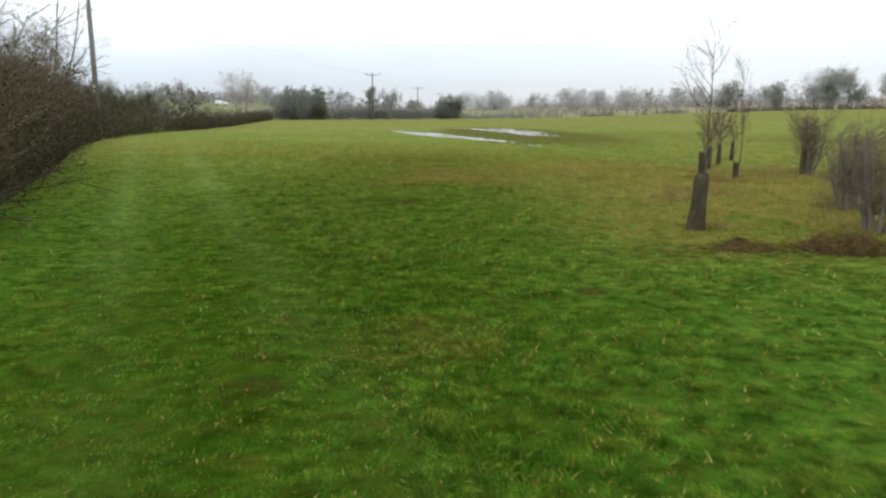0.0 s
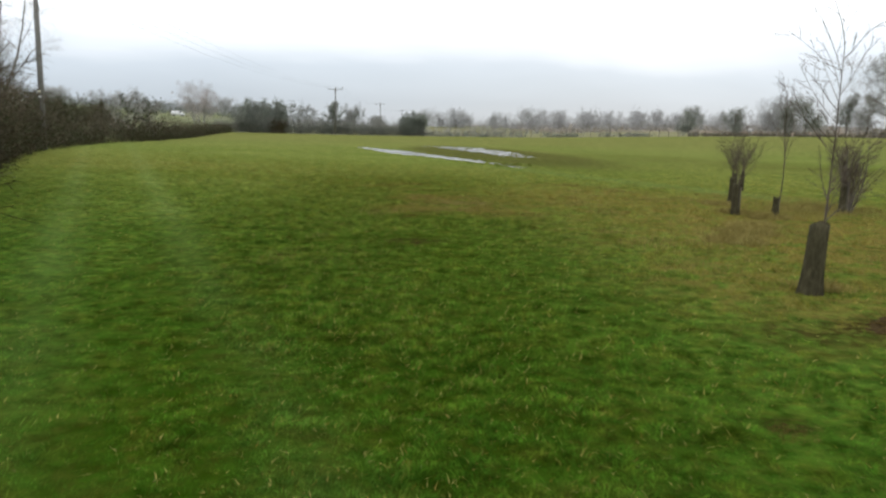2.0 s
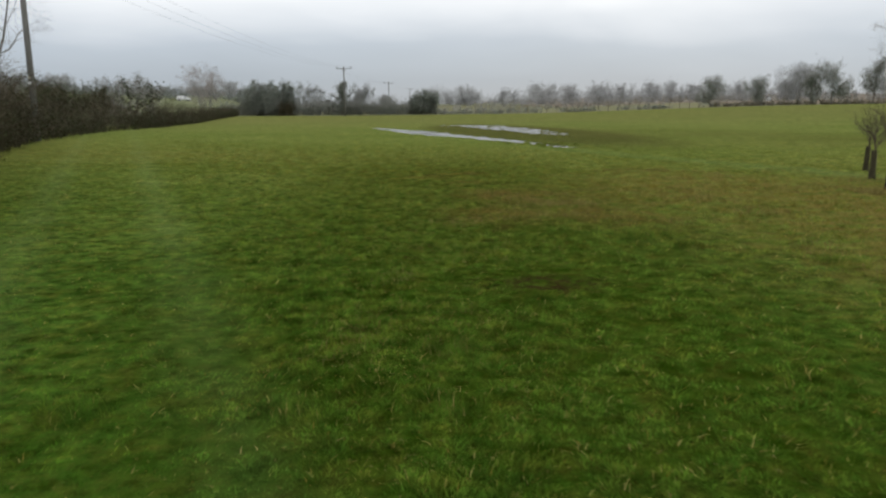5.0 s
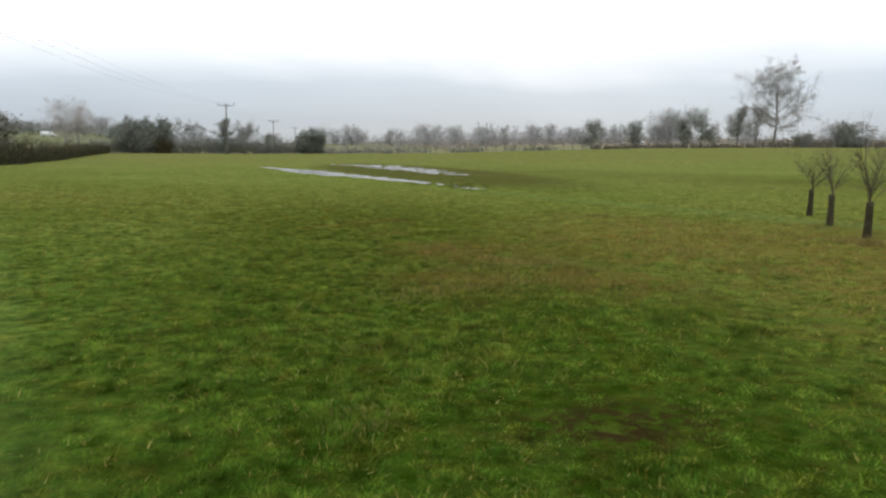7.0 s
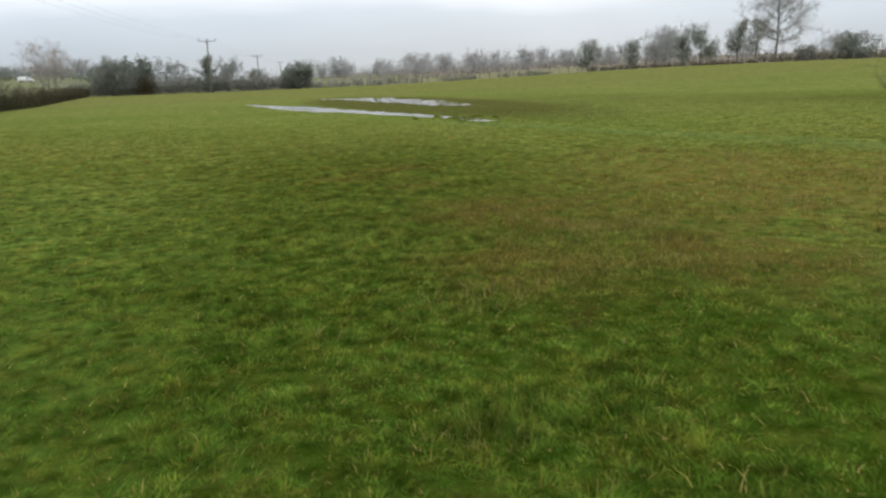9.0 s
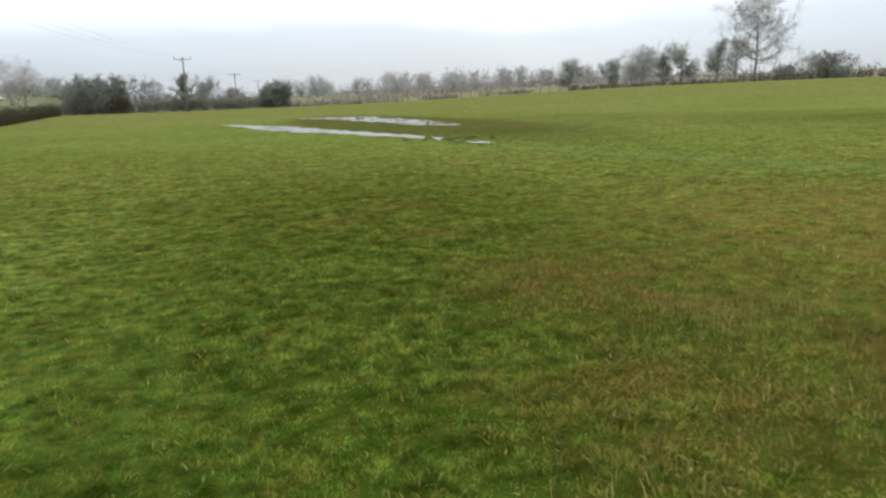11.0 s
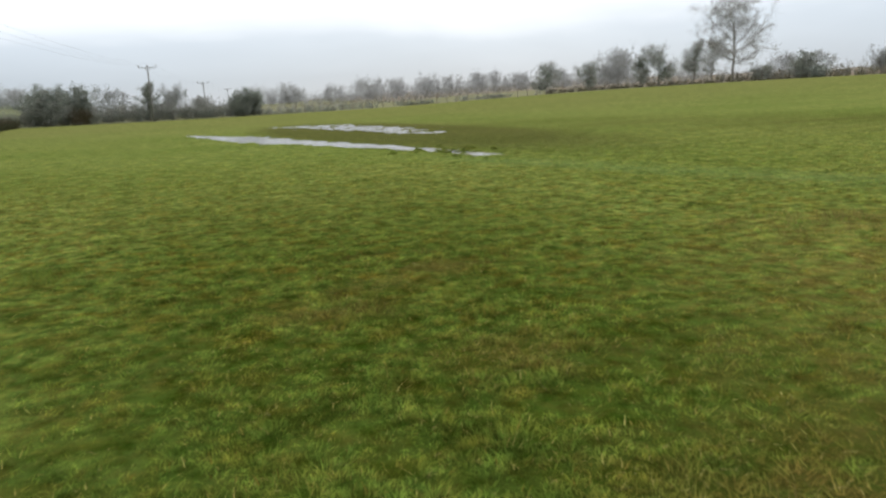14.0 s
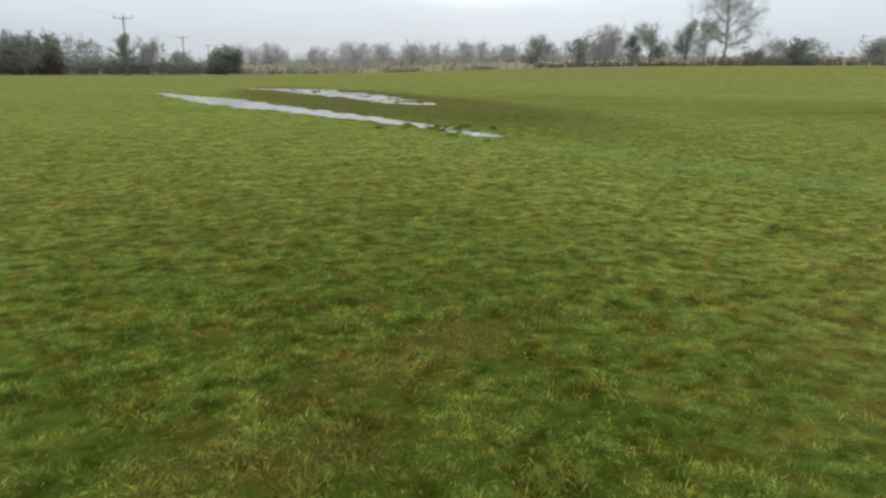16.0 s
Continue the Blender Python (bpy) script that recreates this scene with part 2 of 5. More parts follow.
def mat_ground():
    m, t, p = shader("field_turf")
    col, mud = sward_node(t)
    pos = t.nodes.new("ShaderNodeNewGeometry").outputs["Position"]
    fine = grain(t, pos, 38.0, 4, 0.65)
    clod = grain(t, pos, 6.0, 4, 0.6)
    col = blend(t, maths(t, "MULTIPLY", ramp(t, fine, (0.35, 1.0), (0.6, 0.0)), 0.35), col, (0.045, 0.050, 0.014))
    # wet thatch and soil between blades, with their shade painted dark along the walk
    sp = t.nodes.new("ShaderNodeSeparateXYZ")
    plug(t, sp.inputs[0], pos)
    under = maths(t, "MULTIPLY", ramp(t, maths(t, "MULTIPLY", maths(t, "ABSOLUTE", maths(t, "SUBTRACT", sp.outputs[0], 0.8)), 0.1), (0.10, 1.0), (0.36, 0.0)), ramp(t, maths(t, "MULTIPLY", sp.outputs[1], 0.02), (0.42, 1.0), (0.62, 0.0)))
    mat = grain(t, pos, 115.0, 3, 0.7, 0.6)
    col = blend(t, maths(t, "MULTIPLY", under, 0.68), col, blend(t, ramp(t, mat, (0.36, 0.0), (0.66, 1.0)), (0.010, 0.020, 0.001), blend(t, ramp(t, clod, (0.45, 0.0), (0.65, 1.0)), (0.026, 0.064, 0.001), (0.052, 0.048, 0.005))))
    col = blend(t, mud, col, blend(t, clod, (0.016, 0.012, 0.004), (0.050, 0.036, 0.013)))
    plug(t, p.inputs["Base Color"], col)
    p.inputs["Roughness"].default_value = 0.85
    p.inputs["Specular IOR Level"].default_value = 0.0
    bumped(t, p, maths(t, "ADD", fine, maths(t, "MULTIPLY", clod, 2.0)), 0.7, 0.05)
    return m


def mat_blades():
    m, t, p = shader("grass_blades")
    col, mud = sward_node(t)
    geo = t.nodes.new("ShaderNodeNewGeometry")
    rnd = geo.outputs["Random Per Island"]
    col = blend(t, 1.0, col, ramp(t, rnd, (0.0, (0.94, 0.98, 0.78)), (0.5, (1.17, 1.20, 0.96)), (1.0, (1.40, 1.44, 1.14))), "MULTIPLY")
    col = blend(t, maths(t, "GREATER_THAN", maths(t, "FRACT", maths(t, "MULTIPLY", rnd, 97.0)), 0.945), col, blend(t, maths(t, "FRACT", maths(t, "MULTIPLY", rnd, 31.0)), (0.18, 0.125, 0.020), (0.40, 0.36, 0.11)))
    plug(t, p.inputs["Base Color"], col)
    p.inputs["Roughness"].default_value = 0.42
    p.inputs["Specular IOR Level"].default_value = 0.0
    # limp blades curl over: shade them mostly as turf that faces the sky
    side = t.nodes.new("ShaderNodeVectorMath")
    side.operation = "MULTIPLY_ADD"
    t.links.new(geo.outputs["Normal"], side.inputs[0])
    side.inputs[1].default_value, side.inputs[2].default_value = (0.5, 0.5, 0.5), (0.0, 0.0, 1.0)
    level = t.nodes.new("ShaderNodeVectorMath")
    level.operation = "NORMALIZE"
    t.links.new(side.outputs[0], level.inputs[0])
    t.links.new(level.outputs[0], p.inputs["Normal"])
    thru = t.nodes.new("ShaderNodeBsdfTranslucent")
    plug(t, thru.inputs[0], col)
    mix = t.nodes.new("ShaderNodeMixShader")
    mix.inputs[0].default_value = 0.22
    t.links.new(p.outputs[0], mix.inputs[1])
    t.links.new(thru.outputs[0], mix.inputs[2])
    t.links.new(mix.outputs[0], t.nodes["Material Output"].inputs[0])
    return m


def mat_plain(name, dark, light, scale=8.0, rough=0.8, bump=0.4, dist=0.02, spec=0.3, island=0.0, stretch=(1, 1, 1)):
    """Two tones through two scales of noise, with relief."""
    m, t, p = shader(name)
    pos = t.nodes.new("ShaderNodeNewGeometry")
    v = spread(t, pos.outputs["Position"], *stretch)
    a, b = grain(t, v, scale, 4, 0.6), grain(t, v, scale * 0.13, 3, 0.5)
    f = maths(t, "ADD", maths(t, "MULTIPLY", a, 0.6), maths(t, "MULTIPLY", b, 0.4))
    col = blend(t, ramp(t, f, (0.34, 0.0), (0.64, 1.0)), dark, light)
    if island:
        col = blend(t, 1.0, col, ramp(t, pos.outputs["Random Per Island"], (0.0, 1.0 - island), (1.0, 1.0 + island)), "MULTIPLY")
    plug(t, p.inputs["Base Color"], col)
    p.inputs["Roughness"].default_value = rough
    p.inputs["Specular IOR Level"].default_value = spec
    if bump:
        bumped(t, p, a, bump, dist)
    return m


def mat_leaf(name, dark, light):
    """Thin leaves, varied leaf by leaf, that let some light through."""
    m, t, p = shader(name)
    geo = t.nodes.new("ShaderNodeNewGeometry")
    col = blend(t, grain(t, geo.outputs["Position"], 1.4, 4, 0.6), dark, light)
    col = blend(t, 1.0, col, ramp(t, geo.outputs["Random Per Island"], (0.0, 0.6), (1.0, 1.4)), "MULTIPLY")
    plug(t, p.inputs["Base Color"], col)
    p.inputs["Roughness"].default_value, p.inputs["Specular IOR Level"].default_value = 0.45, 0.5
    thru = t.nodes.new("ShaderNodeBsdfTranslucent")
    plug(t, thru.inputs[0], col)
    mix = t.nodes.new("ShaderNodeMixShader")
    mix.inputs[0].default_value = 0.4
    t.links.new(p.outputs[0], mix.inputs[1])
    t.links.new(thru.outputs[0], mix.inputs[2])
    t.links.new(mix.outputs[0], t.nodes["Material Output"].inputs[0])
    return m


def mat_water():
    m, t, p = shader("floodwater")
    pos = t.nodes.new("ShaderNodeNewGeometry").outputs["Position"]
    plug(t, p.inputs["Base Color"], blend(t, grain(t, pos, 1.2, 3), (0.035, 0.030, 0.020), (0.075, 0.065, 0.045)))
    p.inputs["Roughness"].default_value = 0.14
    p.inputs["IOR"].default_value = 1.33
    p.inputs["Specular IOR Level"].default_value = 0.5
    bumped(t, p, grain(t, spread(t, pos, 1.0, 2.2, 1.0), 5.0, 3), 0.25, 0.02)
    return m


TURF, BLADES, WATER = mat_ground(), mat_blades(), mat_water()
PASTURE = mat_plain("far_pasture", (0.125, 0.128, 0.060), (0.185, 0.178, 0.090), 0.12, 0.95, 0.3, 0.1, 0.05)
GREENFIELD = mat_plain("green_far_field", (0.115, 0.132, 0.062), (0.158, 0.170, 0.086), 0.1, 0.95, 0.3, 0.1, 0.05)
STUBBLE = mat_plain("brown_stubble", (0.140, 0.108, 0.076), (0.200, 0.163, 0.118), 0.15, 0.95, 0.3, 0.1, 0.05)
BARK = mat_plain("grey_bark", (0.095, 0.085, 0.070), (0.19, 0.172, 0.146), 9.0, 0.85, 0.6, 0.03, stretch=(1, 1, 0.3))
# lightened so that boundary trees carry some haze in their twig colour
TWIG = mat_plain("bare_twigs", (0.220, 0.215, 0.192), (0.315, 0.308, 0.278), 3.0, 0.8, 0, 0, island=0.25)
REDTWIG = mat_plain("brown_twigs", (0.074, 0.056, 0.034), (0.150, 0.116, 0.076), 2.0, 0.8, 0, 0, island=0.3)
# most distant twigs: haze painted in as a pale grey base
FARTWIG = mat_plain("far_hazed_twigs", (0.33, 0.335, 0.33), (0.41, 0.415, 0.41), 1.0, 0.9, 0, 0, island=0.08)
HEDGETWIG = mat_plain("dark_hedge_twigs", (0.040, 0.032, 0.017), (0.082, 0.064, 0.036), 2.0, 0.8, 0, 0, island=0.3)
# light grey twigs of far trees, haze included in the base colour
PALETWIG = mat_plain("hazed_pale_twigs", (0.215, 0.218, 0.205), (0.295, 0.298, 0.282), 2.0, 0.85, 0, 0, island=0.1)
# evergreen leaves on far growth, greyed and lightened to paint in haze
IVY = mat_leaf("hazed_ivy_leaves", (0.140, 0.166, 0.136), (0.192, 0.216, 0.176))
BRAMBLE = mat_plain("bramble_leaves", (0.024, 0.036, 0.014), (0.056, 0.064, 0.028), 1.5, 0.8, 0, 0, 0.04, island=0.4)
STRAWBLADE = mat_plain("dead_grass", (0.140, 0.110, 0.026), (0.31, 0.262, 0.090), 4.0, 0.8, 0, 0, 0.08, island=0.35)
SCUFF = mat_plain("scuffed_dead_grass", (0.058, 0.042, 0.011), (0.165, 0.125, 0.038), 9.0, 0.85, 0, 0, 0.0, island=0.4)
REED = mat_plain("dead_reed", (0.17, 0.155, 0.105), (0.27, 0.245, 0.175), 3.0, 0.85, 0, 0, 0.1, island=0.25)
SOIL = mat_plain("turned_soil", (0.022, 0.015, 0.006), (0.075, 0.053, 0.022), 14.0, 0.9, 0.9, 0.03, 0.02)
GUARD = mat_plain("weathered_tree_guard", (0.026, 0.024, 0.014), (0.085, 0.076, 0.044), 34.0, 0.95, 0.9, 0.012, 0.05, stretch=(1, 1, 0.3))
PINKTWIG = mat_plain("pinkish_willow_twigs", (0.300, 0.262, 0.240), (0.400, 0.350, 0.322), 2.0, 0.85, 0, 0, island=0.1)
POLEWOOD = mat_plain("creosoted_wood", (0.105, 0.102, 0.096), (0.205, 0.200, 0.190), 22.0, 0.8, 0.5, 0.01, stretch=(1, 1, 0.06))
SAPBARK = mat_plain("dark_sapling_bark", (0.045, 0.034, 0.022), (0.110, 0.086, 0.060), 30.0, 0.75, 0.3, 0.004, stretch=(1, 1, 0.3))
STEEL = mat_plain("galvanised_steel", (0.24, 0.25, 0.26), (0.34, 0.35, 0.36), 12.0, 0.5, 0.1, 0.003)
CERAMIC = mat_plain("brown_insulator_glaze", (0.10, 0.07, 0.055), (0.16, 0.12, 0.10), 8.0, 0.25, 0, 0)
WIREMAT = mat_plain("weathered_wire", (0.16, 0.17, 0.18), (0.24, 0.25, 0.26), 5.0, 0.6, 0, 0)
WHITE = mat_plain("white_paint", (0.72, 0.73, 0.74), (0.82, 0.82, 0.82), 3.0, 0.35, 0, 0)
YELLOW = mat_plain("faded_plate", (0.55, 0.53, 0.42), (0.66, 0.64, 0.52), 12.0, 0.4, 0, 0)
RUBBER = mat_plain("black_rubber", (0.02, 0.02, 0.02), (0.04, 0.04, 0.04), 9.0, 0.7, 0, 0)
CARGLASS = mat_plain("dark_car_glass", (0.02, 0.025, 0.03), (0.03, 0.035, 0.04), 3.0, 0.05, 0, 0, 0.6)
FENCEWOOD = mat_plain("weathered_fence_wood", (0.12, 0.10, 0.075), (0.24, 0.21, 0.165), 14.0, 0.85, 0.5, 0.01, stretch=(1, 1, 0.2))
WRAP = mat_plain("white_bale_wrap", (0.74, 0.75, 0.75), (0.84, 0.85, 0.84), 4.0, 0.45, 0, 0)


# ---------------------------------------------------------------- mesh tools
def mesh_of(name, verts, polys, material, smooth=False):
    """A mesh from an array of corners and a list of arrays of faces (each of one size)."""
    me = bpy.data.meshes.new(name)
    verts = np.asarray(verts, dtype=np.float32).reshape(-1, 3)
    polys = [np.asarray(p, dtype=np.int32) for p in polys if len(p)]
    sizes = np.concatenate([np.full(len(p), p.shape[1], dtype=np.int32) for p in polys])
    loops = np.concatenate([p.ravel() for p in polys])
    me.vertices.add(len(verts))
    me.vertices.foreach_set("co", verts.ravel())
    me.loops.add(len(loops))
    me.loops.foreach_set("vertex_index", loops)
    me.polygons.add(len(sizes))
    me.polygons.foreach_set("loop_start", np.concatenate([[0], np.cumsum(sizes)[:-1]]).astype(np.int32))
    me.polygons.foreach_set("loop_total", sizes)
    me.update(calc_edges=True)
    me.materials.append(material)
    if smooth:
        me.polygons.foreach_set("use_smooth", np.ones(len(sizes), dtype=bool))
    return me


def part(name, me, parent, label=""):
    ob = new(name, me)
    ob.parent = parent
    return tagged(ob, label) if label else ob


def part_bm(name, bm, material, parent, label="", smooth=False):
    me = bpy.data.meshes.new(name)
    bm.to_mesh(me)
    bm.free()
    me.materials.append(material)
    if smooth:
        me.polygons.foreach_set("use_smooth", np.ones(len(me.polygons), dtype=bool))
    return part(name, me, parent, label)


def thing(name, x, y, z, label, category, group="", kind="", turn=0.0):
    ob = new(name)
    ob.empty_display_size = 0.2
    ob.matrix_basis = pose(x, y, z, 0, 0, turn)
    return tagged(ob, label, category, group, kind)


def unit(v):
    return v / np.maximum(np.linalg.norm(v, axis=-1, keepdims=True), 1e-9)


def tubes(P, R, sides):
    """Tapered tubes along many polylines. P: (n, k, 3), R: (n, k)."""
    n, k = P.shape[:2]
    t = unit(P[:, -1] - P[:, 0])
    ref = np.where(np.abs(t[:, 2:3]) < 0.9, np.array([[0, 0, 1.0]]), np.array([[1.0, 0, 0]]))
    u = unit(np.cross(t, ref))
    v = np.cross(t, u)
    a = np.arange(sides) / sides * 2 * np.pi
    ring = u[:, None, None] * np.cos(a)[None, None, :, None] + v[:, None, None] * np.sin(a)[None, None, :, None]
    V = P[:, :, None] + ring * R[:, :, None, None]
    idx = np.arange(n * k * sides).reshape(n, k, sides)
    nxt = np.roll(idx, -1, axis=2)
    F = np.stack([idx[:, :-1], nxt[:, :-1], nxt[:, 1:], idx[:, 1:]], axis=-1).reshape(-1, 4)
    return V.reshape(-1, 3), F


def ribbons(P, R):
    """Twigs as single flat slivers: the last bend of each polyline."""
    a, b = P[:, 0], P[:, -1]
    t = unit(b - a)
    u = unit(np.cross(t, np.roll(t, 1, axis=1) + 0.31))
    w = R[:, :1] * 1.2
    V = np.stack([a - u * w, a + u * w, b + u * w * 0.5, b - u * w * 0.5], axis=1).reshape(-1, 3)
    return V, np.arange(len(a) * 4).reshape(-1, 4)


def joined(*bits):
    vs, fs, base = [], [], 0
    for v, f in bits:
        vs.append(v)
        fs.append(f + base)
        base += len(v)
    return np.concatenate(vs), np.concatenate(fs)


def bend(rng, start, way, length, k, wob, lift):
    """Polylines that wander as they grow."""
    n = len(start)
    s = np.linspace(0, 1, k)[None, :, None]
    side = rng.normal(0, 1, (n, 1, 3)) * wob
    side2 = rng.normal(0, 1, (n, 1, 3)) * wob * 0.5
    up = np.array([0, 0, 1.0])[None, None] * lift
    L = length[:, None, None]
    return start[:, None] + L * (way[:, None] * s + side * s * (s - 0.6) + side2 * np.sin(s * 7.0) * 0.25 + up * s * s)


def sprout(rng, P, R, length, count, ratio, angle, k, wob, lift, first=0.25, thin=0.5, least=0.002):
    """Children along each parent polyline."""
    n, kp = P.shape[:2]
    pid = np.repeat(np.arange(n), count)
    s = first + (1 - first) * (np.tile(np.arange(count), n) + rng.random(n * count)) / count
    x = s * (kp - 1)
    i = np.minimum(x.astype(int), kp - 2)
    f = (x - i)[:, None]
    start = P[pid, i] * (1 - f) + P[pid, i + 1] * f
    rad = R[pid, i] * (1 - f[:, 0]) + R[pid, i + 1] * f[:, 0]
    t = unit(P[pid, i + 1] - P[pid, i])
    out = unit(np.cross(t, unit(rng.normal(0, 1, t.shape))))
    an = np.radians(angle * (0.7 + 0.6 * rng.random(len(pid))))[:, None]
    way = unit(t * np.cos(an) + out * np.sin(an))
    L = length[pid] * ratio * (1.15 - 0.6 * s) * (0.6 + 0.7 * rng.random(len(pid)))
    Q = bend(rng, start, way, L, k, wob, lift)
    r0 = np.maximum(rad * thin, least)
    RR = r0[:, None] * np.linspace(1, 0.45, k)[None]
    return Q, RR, L


def leaves(rng, P, count, size, loose):
    """Small kite-shaped leaves scattered about branch points."""
    pts = P.reshape(-1, 3)
    c = pts[rng.integers(0, len(pts), count)] + rng.normal(0, loose, (count, 3))
    a = unit(rng.normal(0, 1, (count, 3)))
    b = unit(np.cross(a, rng.normal(0, 1, (count, 3))))
    L = size * (0.6 + 0.8 * rng.random((count, 1)))
    V = np.stack([c - a * L, c + b * L * 0.6, c + a * L, c - b * L * 0.6], axis=1).reshape(-1, 3)
    return V, np.arange(count * 4).reshape(-1, 4)


def ground_z(x, y):
    return float(height(np.array([float(x)]), np.array([float(y)]))[0])


# ---------------------------------------------------------------- ground
def lump(x, y, scale, seed):
    """Cheap smooth noise, -1 to 1, from crossed waves."""
    r = np.random.default_rng(seed)
    x, y = np.asarray(x, dtype=np.float32), np.asarray(y, dtype=np.float32)
    total = np.zeros(x.shape, dtype=np.float32)
    for i in range(6):
        a, f, p = r.random() * 2 * np.pi, (0.6 + 0.9 * r.random()) / scale * 2 * np.pi, r.random() * 7
        ca, sa, f, p = np.float32(np.cos(a) * f), np.float32(np.sin(a) * f), np.float32(0.6), np.float32(p)
        total += np.sin(x * ca + y * sa + p + np.float32(1.3) * np.sin((y * ca - x * sa) * f + p))
    return total * np.float32(1.4 / 6)


def ease(v, a, b):
    t = np.clip((v - a) / (b - a), 0, 1)
    return t * t * (3 - 2 * t)


def channel(x, y, points, width):
    """1 on the line through a few bends, falling to 0 beyond its width."""
    best = np.full(np.shape(x), 1e9)
    for (x0, y0, w0), (x1, y1, w1) in zip(points[:-1], points[1:]):
        dx, dy = x1 - x0, y1 - y0
        t = np.clip(((x - x0) * dx + (y - y0) * dy) / (dx * dx + dy * dy), 0, 1)
        d = np.hypot(x - x0 - t * dx, y - y0 - t * dy) / (w0 + (w1 - w0) * t) / width
        best = np.minimum(best, d)
    return np.clip(1 - best, 0, 1)


NEARPOOL = [(-2.5, 68.1, 0.4), (-1.0, 62.3, 0.8), (0.7, 56.5, 1.3), (2.1, 50.7, 1.05), (3.9, 44.7, 0.75), (5.25, 40.1, 0.5), (5.9, 37.4, 0.42), (6.5, 34.6, 0.38)]
FARPOOL = [(2.7, 79.1, 1.0), (6.7, 74.9, 3.2), (8.4, 60.2, 2.3), (9.05, 50.1, 0.9)]
WATER_Z = -0.078
RISE = 1.95  # the field climbs gently towards the open side


def height(x, y):
    r = np.hypot(x, y - 19)
    z = 0.35 * ease(r, 75, 145) + RISE * ease(x, -10, 95) * ease(r, 40, 135) + 1.3 * ease(r, 165, 235) * ease(x, 40, 100)
    z = z + 0.020 * lump(x, y, 3.1, 3) + 0.012 * lump(x, y, 0.9, 4)
    hollow = ease(1 - np.hypot((x - 6.2 + 0.07 * (y - 55)) / 11.5, (y - 55) / 34), 0.0, 0.5)
    z = z - 0.045 * hollow
    near_, far_ = channel(x, y, NEARPOOL, 1.6), channel(x, y, FARPOOL, 1.25)
    pool = np.maximum(near_, far_)
    broken = ease(far_ - near_, -0.1, 0.15)
    isles = (0.036 + 0.030 * broken) * lump(x + 0.8 * lump(x, y, 3.0, 6), y * 0.45, 1.5, 8) + (0.030 + 0.016 * broken) * lump(x, y * 0.4, 0.62, 10)
    z = z - 0.082 * ease(pool, 0.05, 0.7) + hollow * (isles * ease(pool, 0.0, 0.3) + 0.012 * lump(x, y, 1.7, 8) + 0.024 * lump(x, y, 0.55, 9))
    # far land: rises beyond the hedges
    side = -(x + 24 + 0.16 * (y - 58))
    z = z + 9.0 * ease(side, 8, 220) + 5.2 * ease(y, 165, 340) * ease(side, -14, 12) + 0.35 * ease(side, 1, 4) + 4.5 * ease(y, 230, 560) + 3.6 * ease(x + 0.25 * y, 150, 420)
    return z + 0.8 * ease(r, 160, 400) * lump(x, y, 160, 5)


def axis_steps(spans):
    out = []
    for a, b, step in spans:
        out.append(np.arange(a, b, step))
    return np.concatenate(out)


gx = axis_steps([(-2400, -400, 100), (-400, -100, 12), (-100, -24, 2.5), (-24, -6, 0.8), (-6, 14, 0.22), (14, 30, 1.0), (30, 130, 4), (130, 420, 12), (420, 2500, 104)])
gy = axis_steps([(-2400, -100, 100), (-100, -8, 6), (-8, 26, 0.4), (26, 88, 0.28), (88, 190, 2), (190, 520, 8), (520, 2500, 99)])
GX, GY = np.meshgrid(gx, gy)
GZ = height(GX, GY)
gi = np.arange(GX.size).reshape(GX.shape)
gf = np.stack([gi[:-1, :-1], gi[:-1, 1:], gi[1:, 1:], gi[1:, :-1]], axis=-1).reshape(-1, 4)
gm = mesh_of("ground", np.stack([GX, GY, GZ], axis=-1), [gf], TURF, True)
for m in (PASTURE, GREENFIELD, STUBBLE):
    gm.materials.append(m)
cx, cy = (GX[:-1, :-1] + GX[1:, 1:]).ravel() / 2, (GY[:-1, :-1] + GY[1:, 1:]).ravel() / 2
beyond = cy > 160 + 0 - 18 * ease(cx, 5, 25)
beyond |= (cx > 112) & (cy > 60)
left = cx < -24 - 0.16 * (cy - 58) - 1.0
slot = np.where(left, 2, np.where(beyond, np.where((cx > 60) & (cx + 0.3 * cy > 150), 3, 1), 0)).astype(np.int32)
gm.polygons.foreach_set("material_index", slot)
ground = tagged(new("ground", gm), "wet winter pasture with rough green turf", "ground", "", "structure")

wx = axis_steps([(-8, 16, 1.0)])
wy = axis_steps([(28, 86, 2.0)])
WX, WY = np.meshgrid(wx, wy)
wi = np.arange(WX.size).reshape(WX.shape)
wf = np.stack([wi[:-1, :-1], wi[:-1, 1:], wi[1:, 1:], wi[1:, :-1]], axis=-1).reshape(-1, 4)
water = new("water", mesh_of("water", np.stack([WX, WY, np.full(WX.shape, WATER_Z)], axis=-1), [wf], WATER, True))
tagged(water, "shallow floodwater lying in the muddy field", "puddle", "", "structure")


# ---------------------------------------------------------------- trees and bushes
def trunk_line(rng, H, lean, k=9):
    s = np.linspace(0, 1, k)
    wob = np.cumsum(rng.normal(0, 0.02, (k, 2)), axis=0) * H * 0.5
    wob[0] = 0
    return np.stack([wob[:, 0] + lean[0] * H * s, wob[:, 1] + lean[1] * H * s, H * s], axis=1)[None]


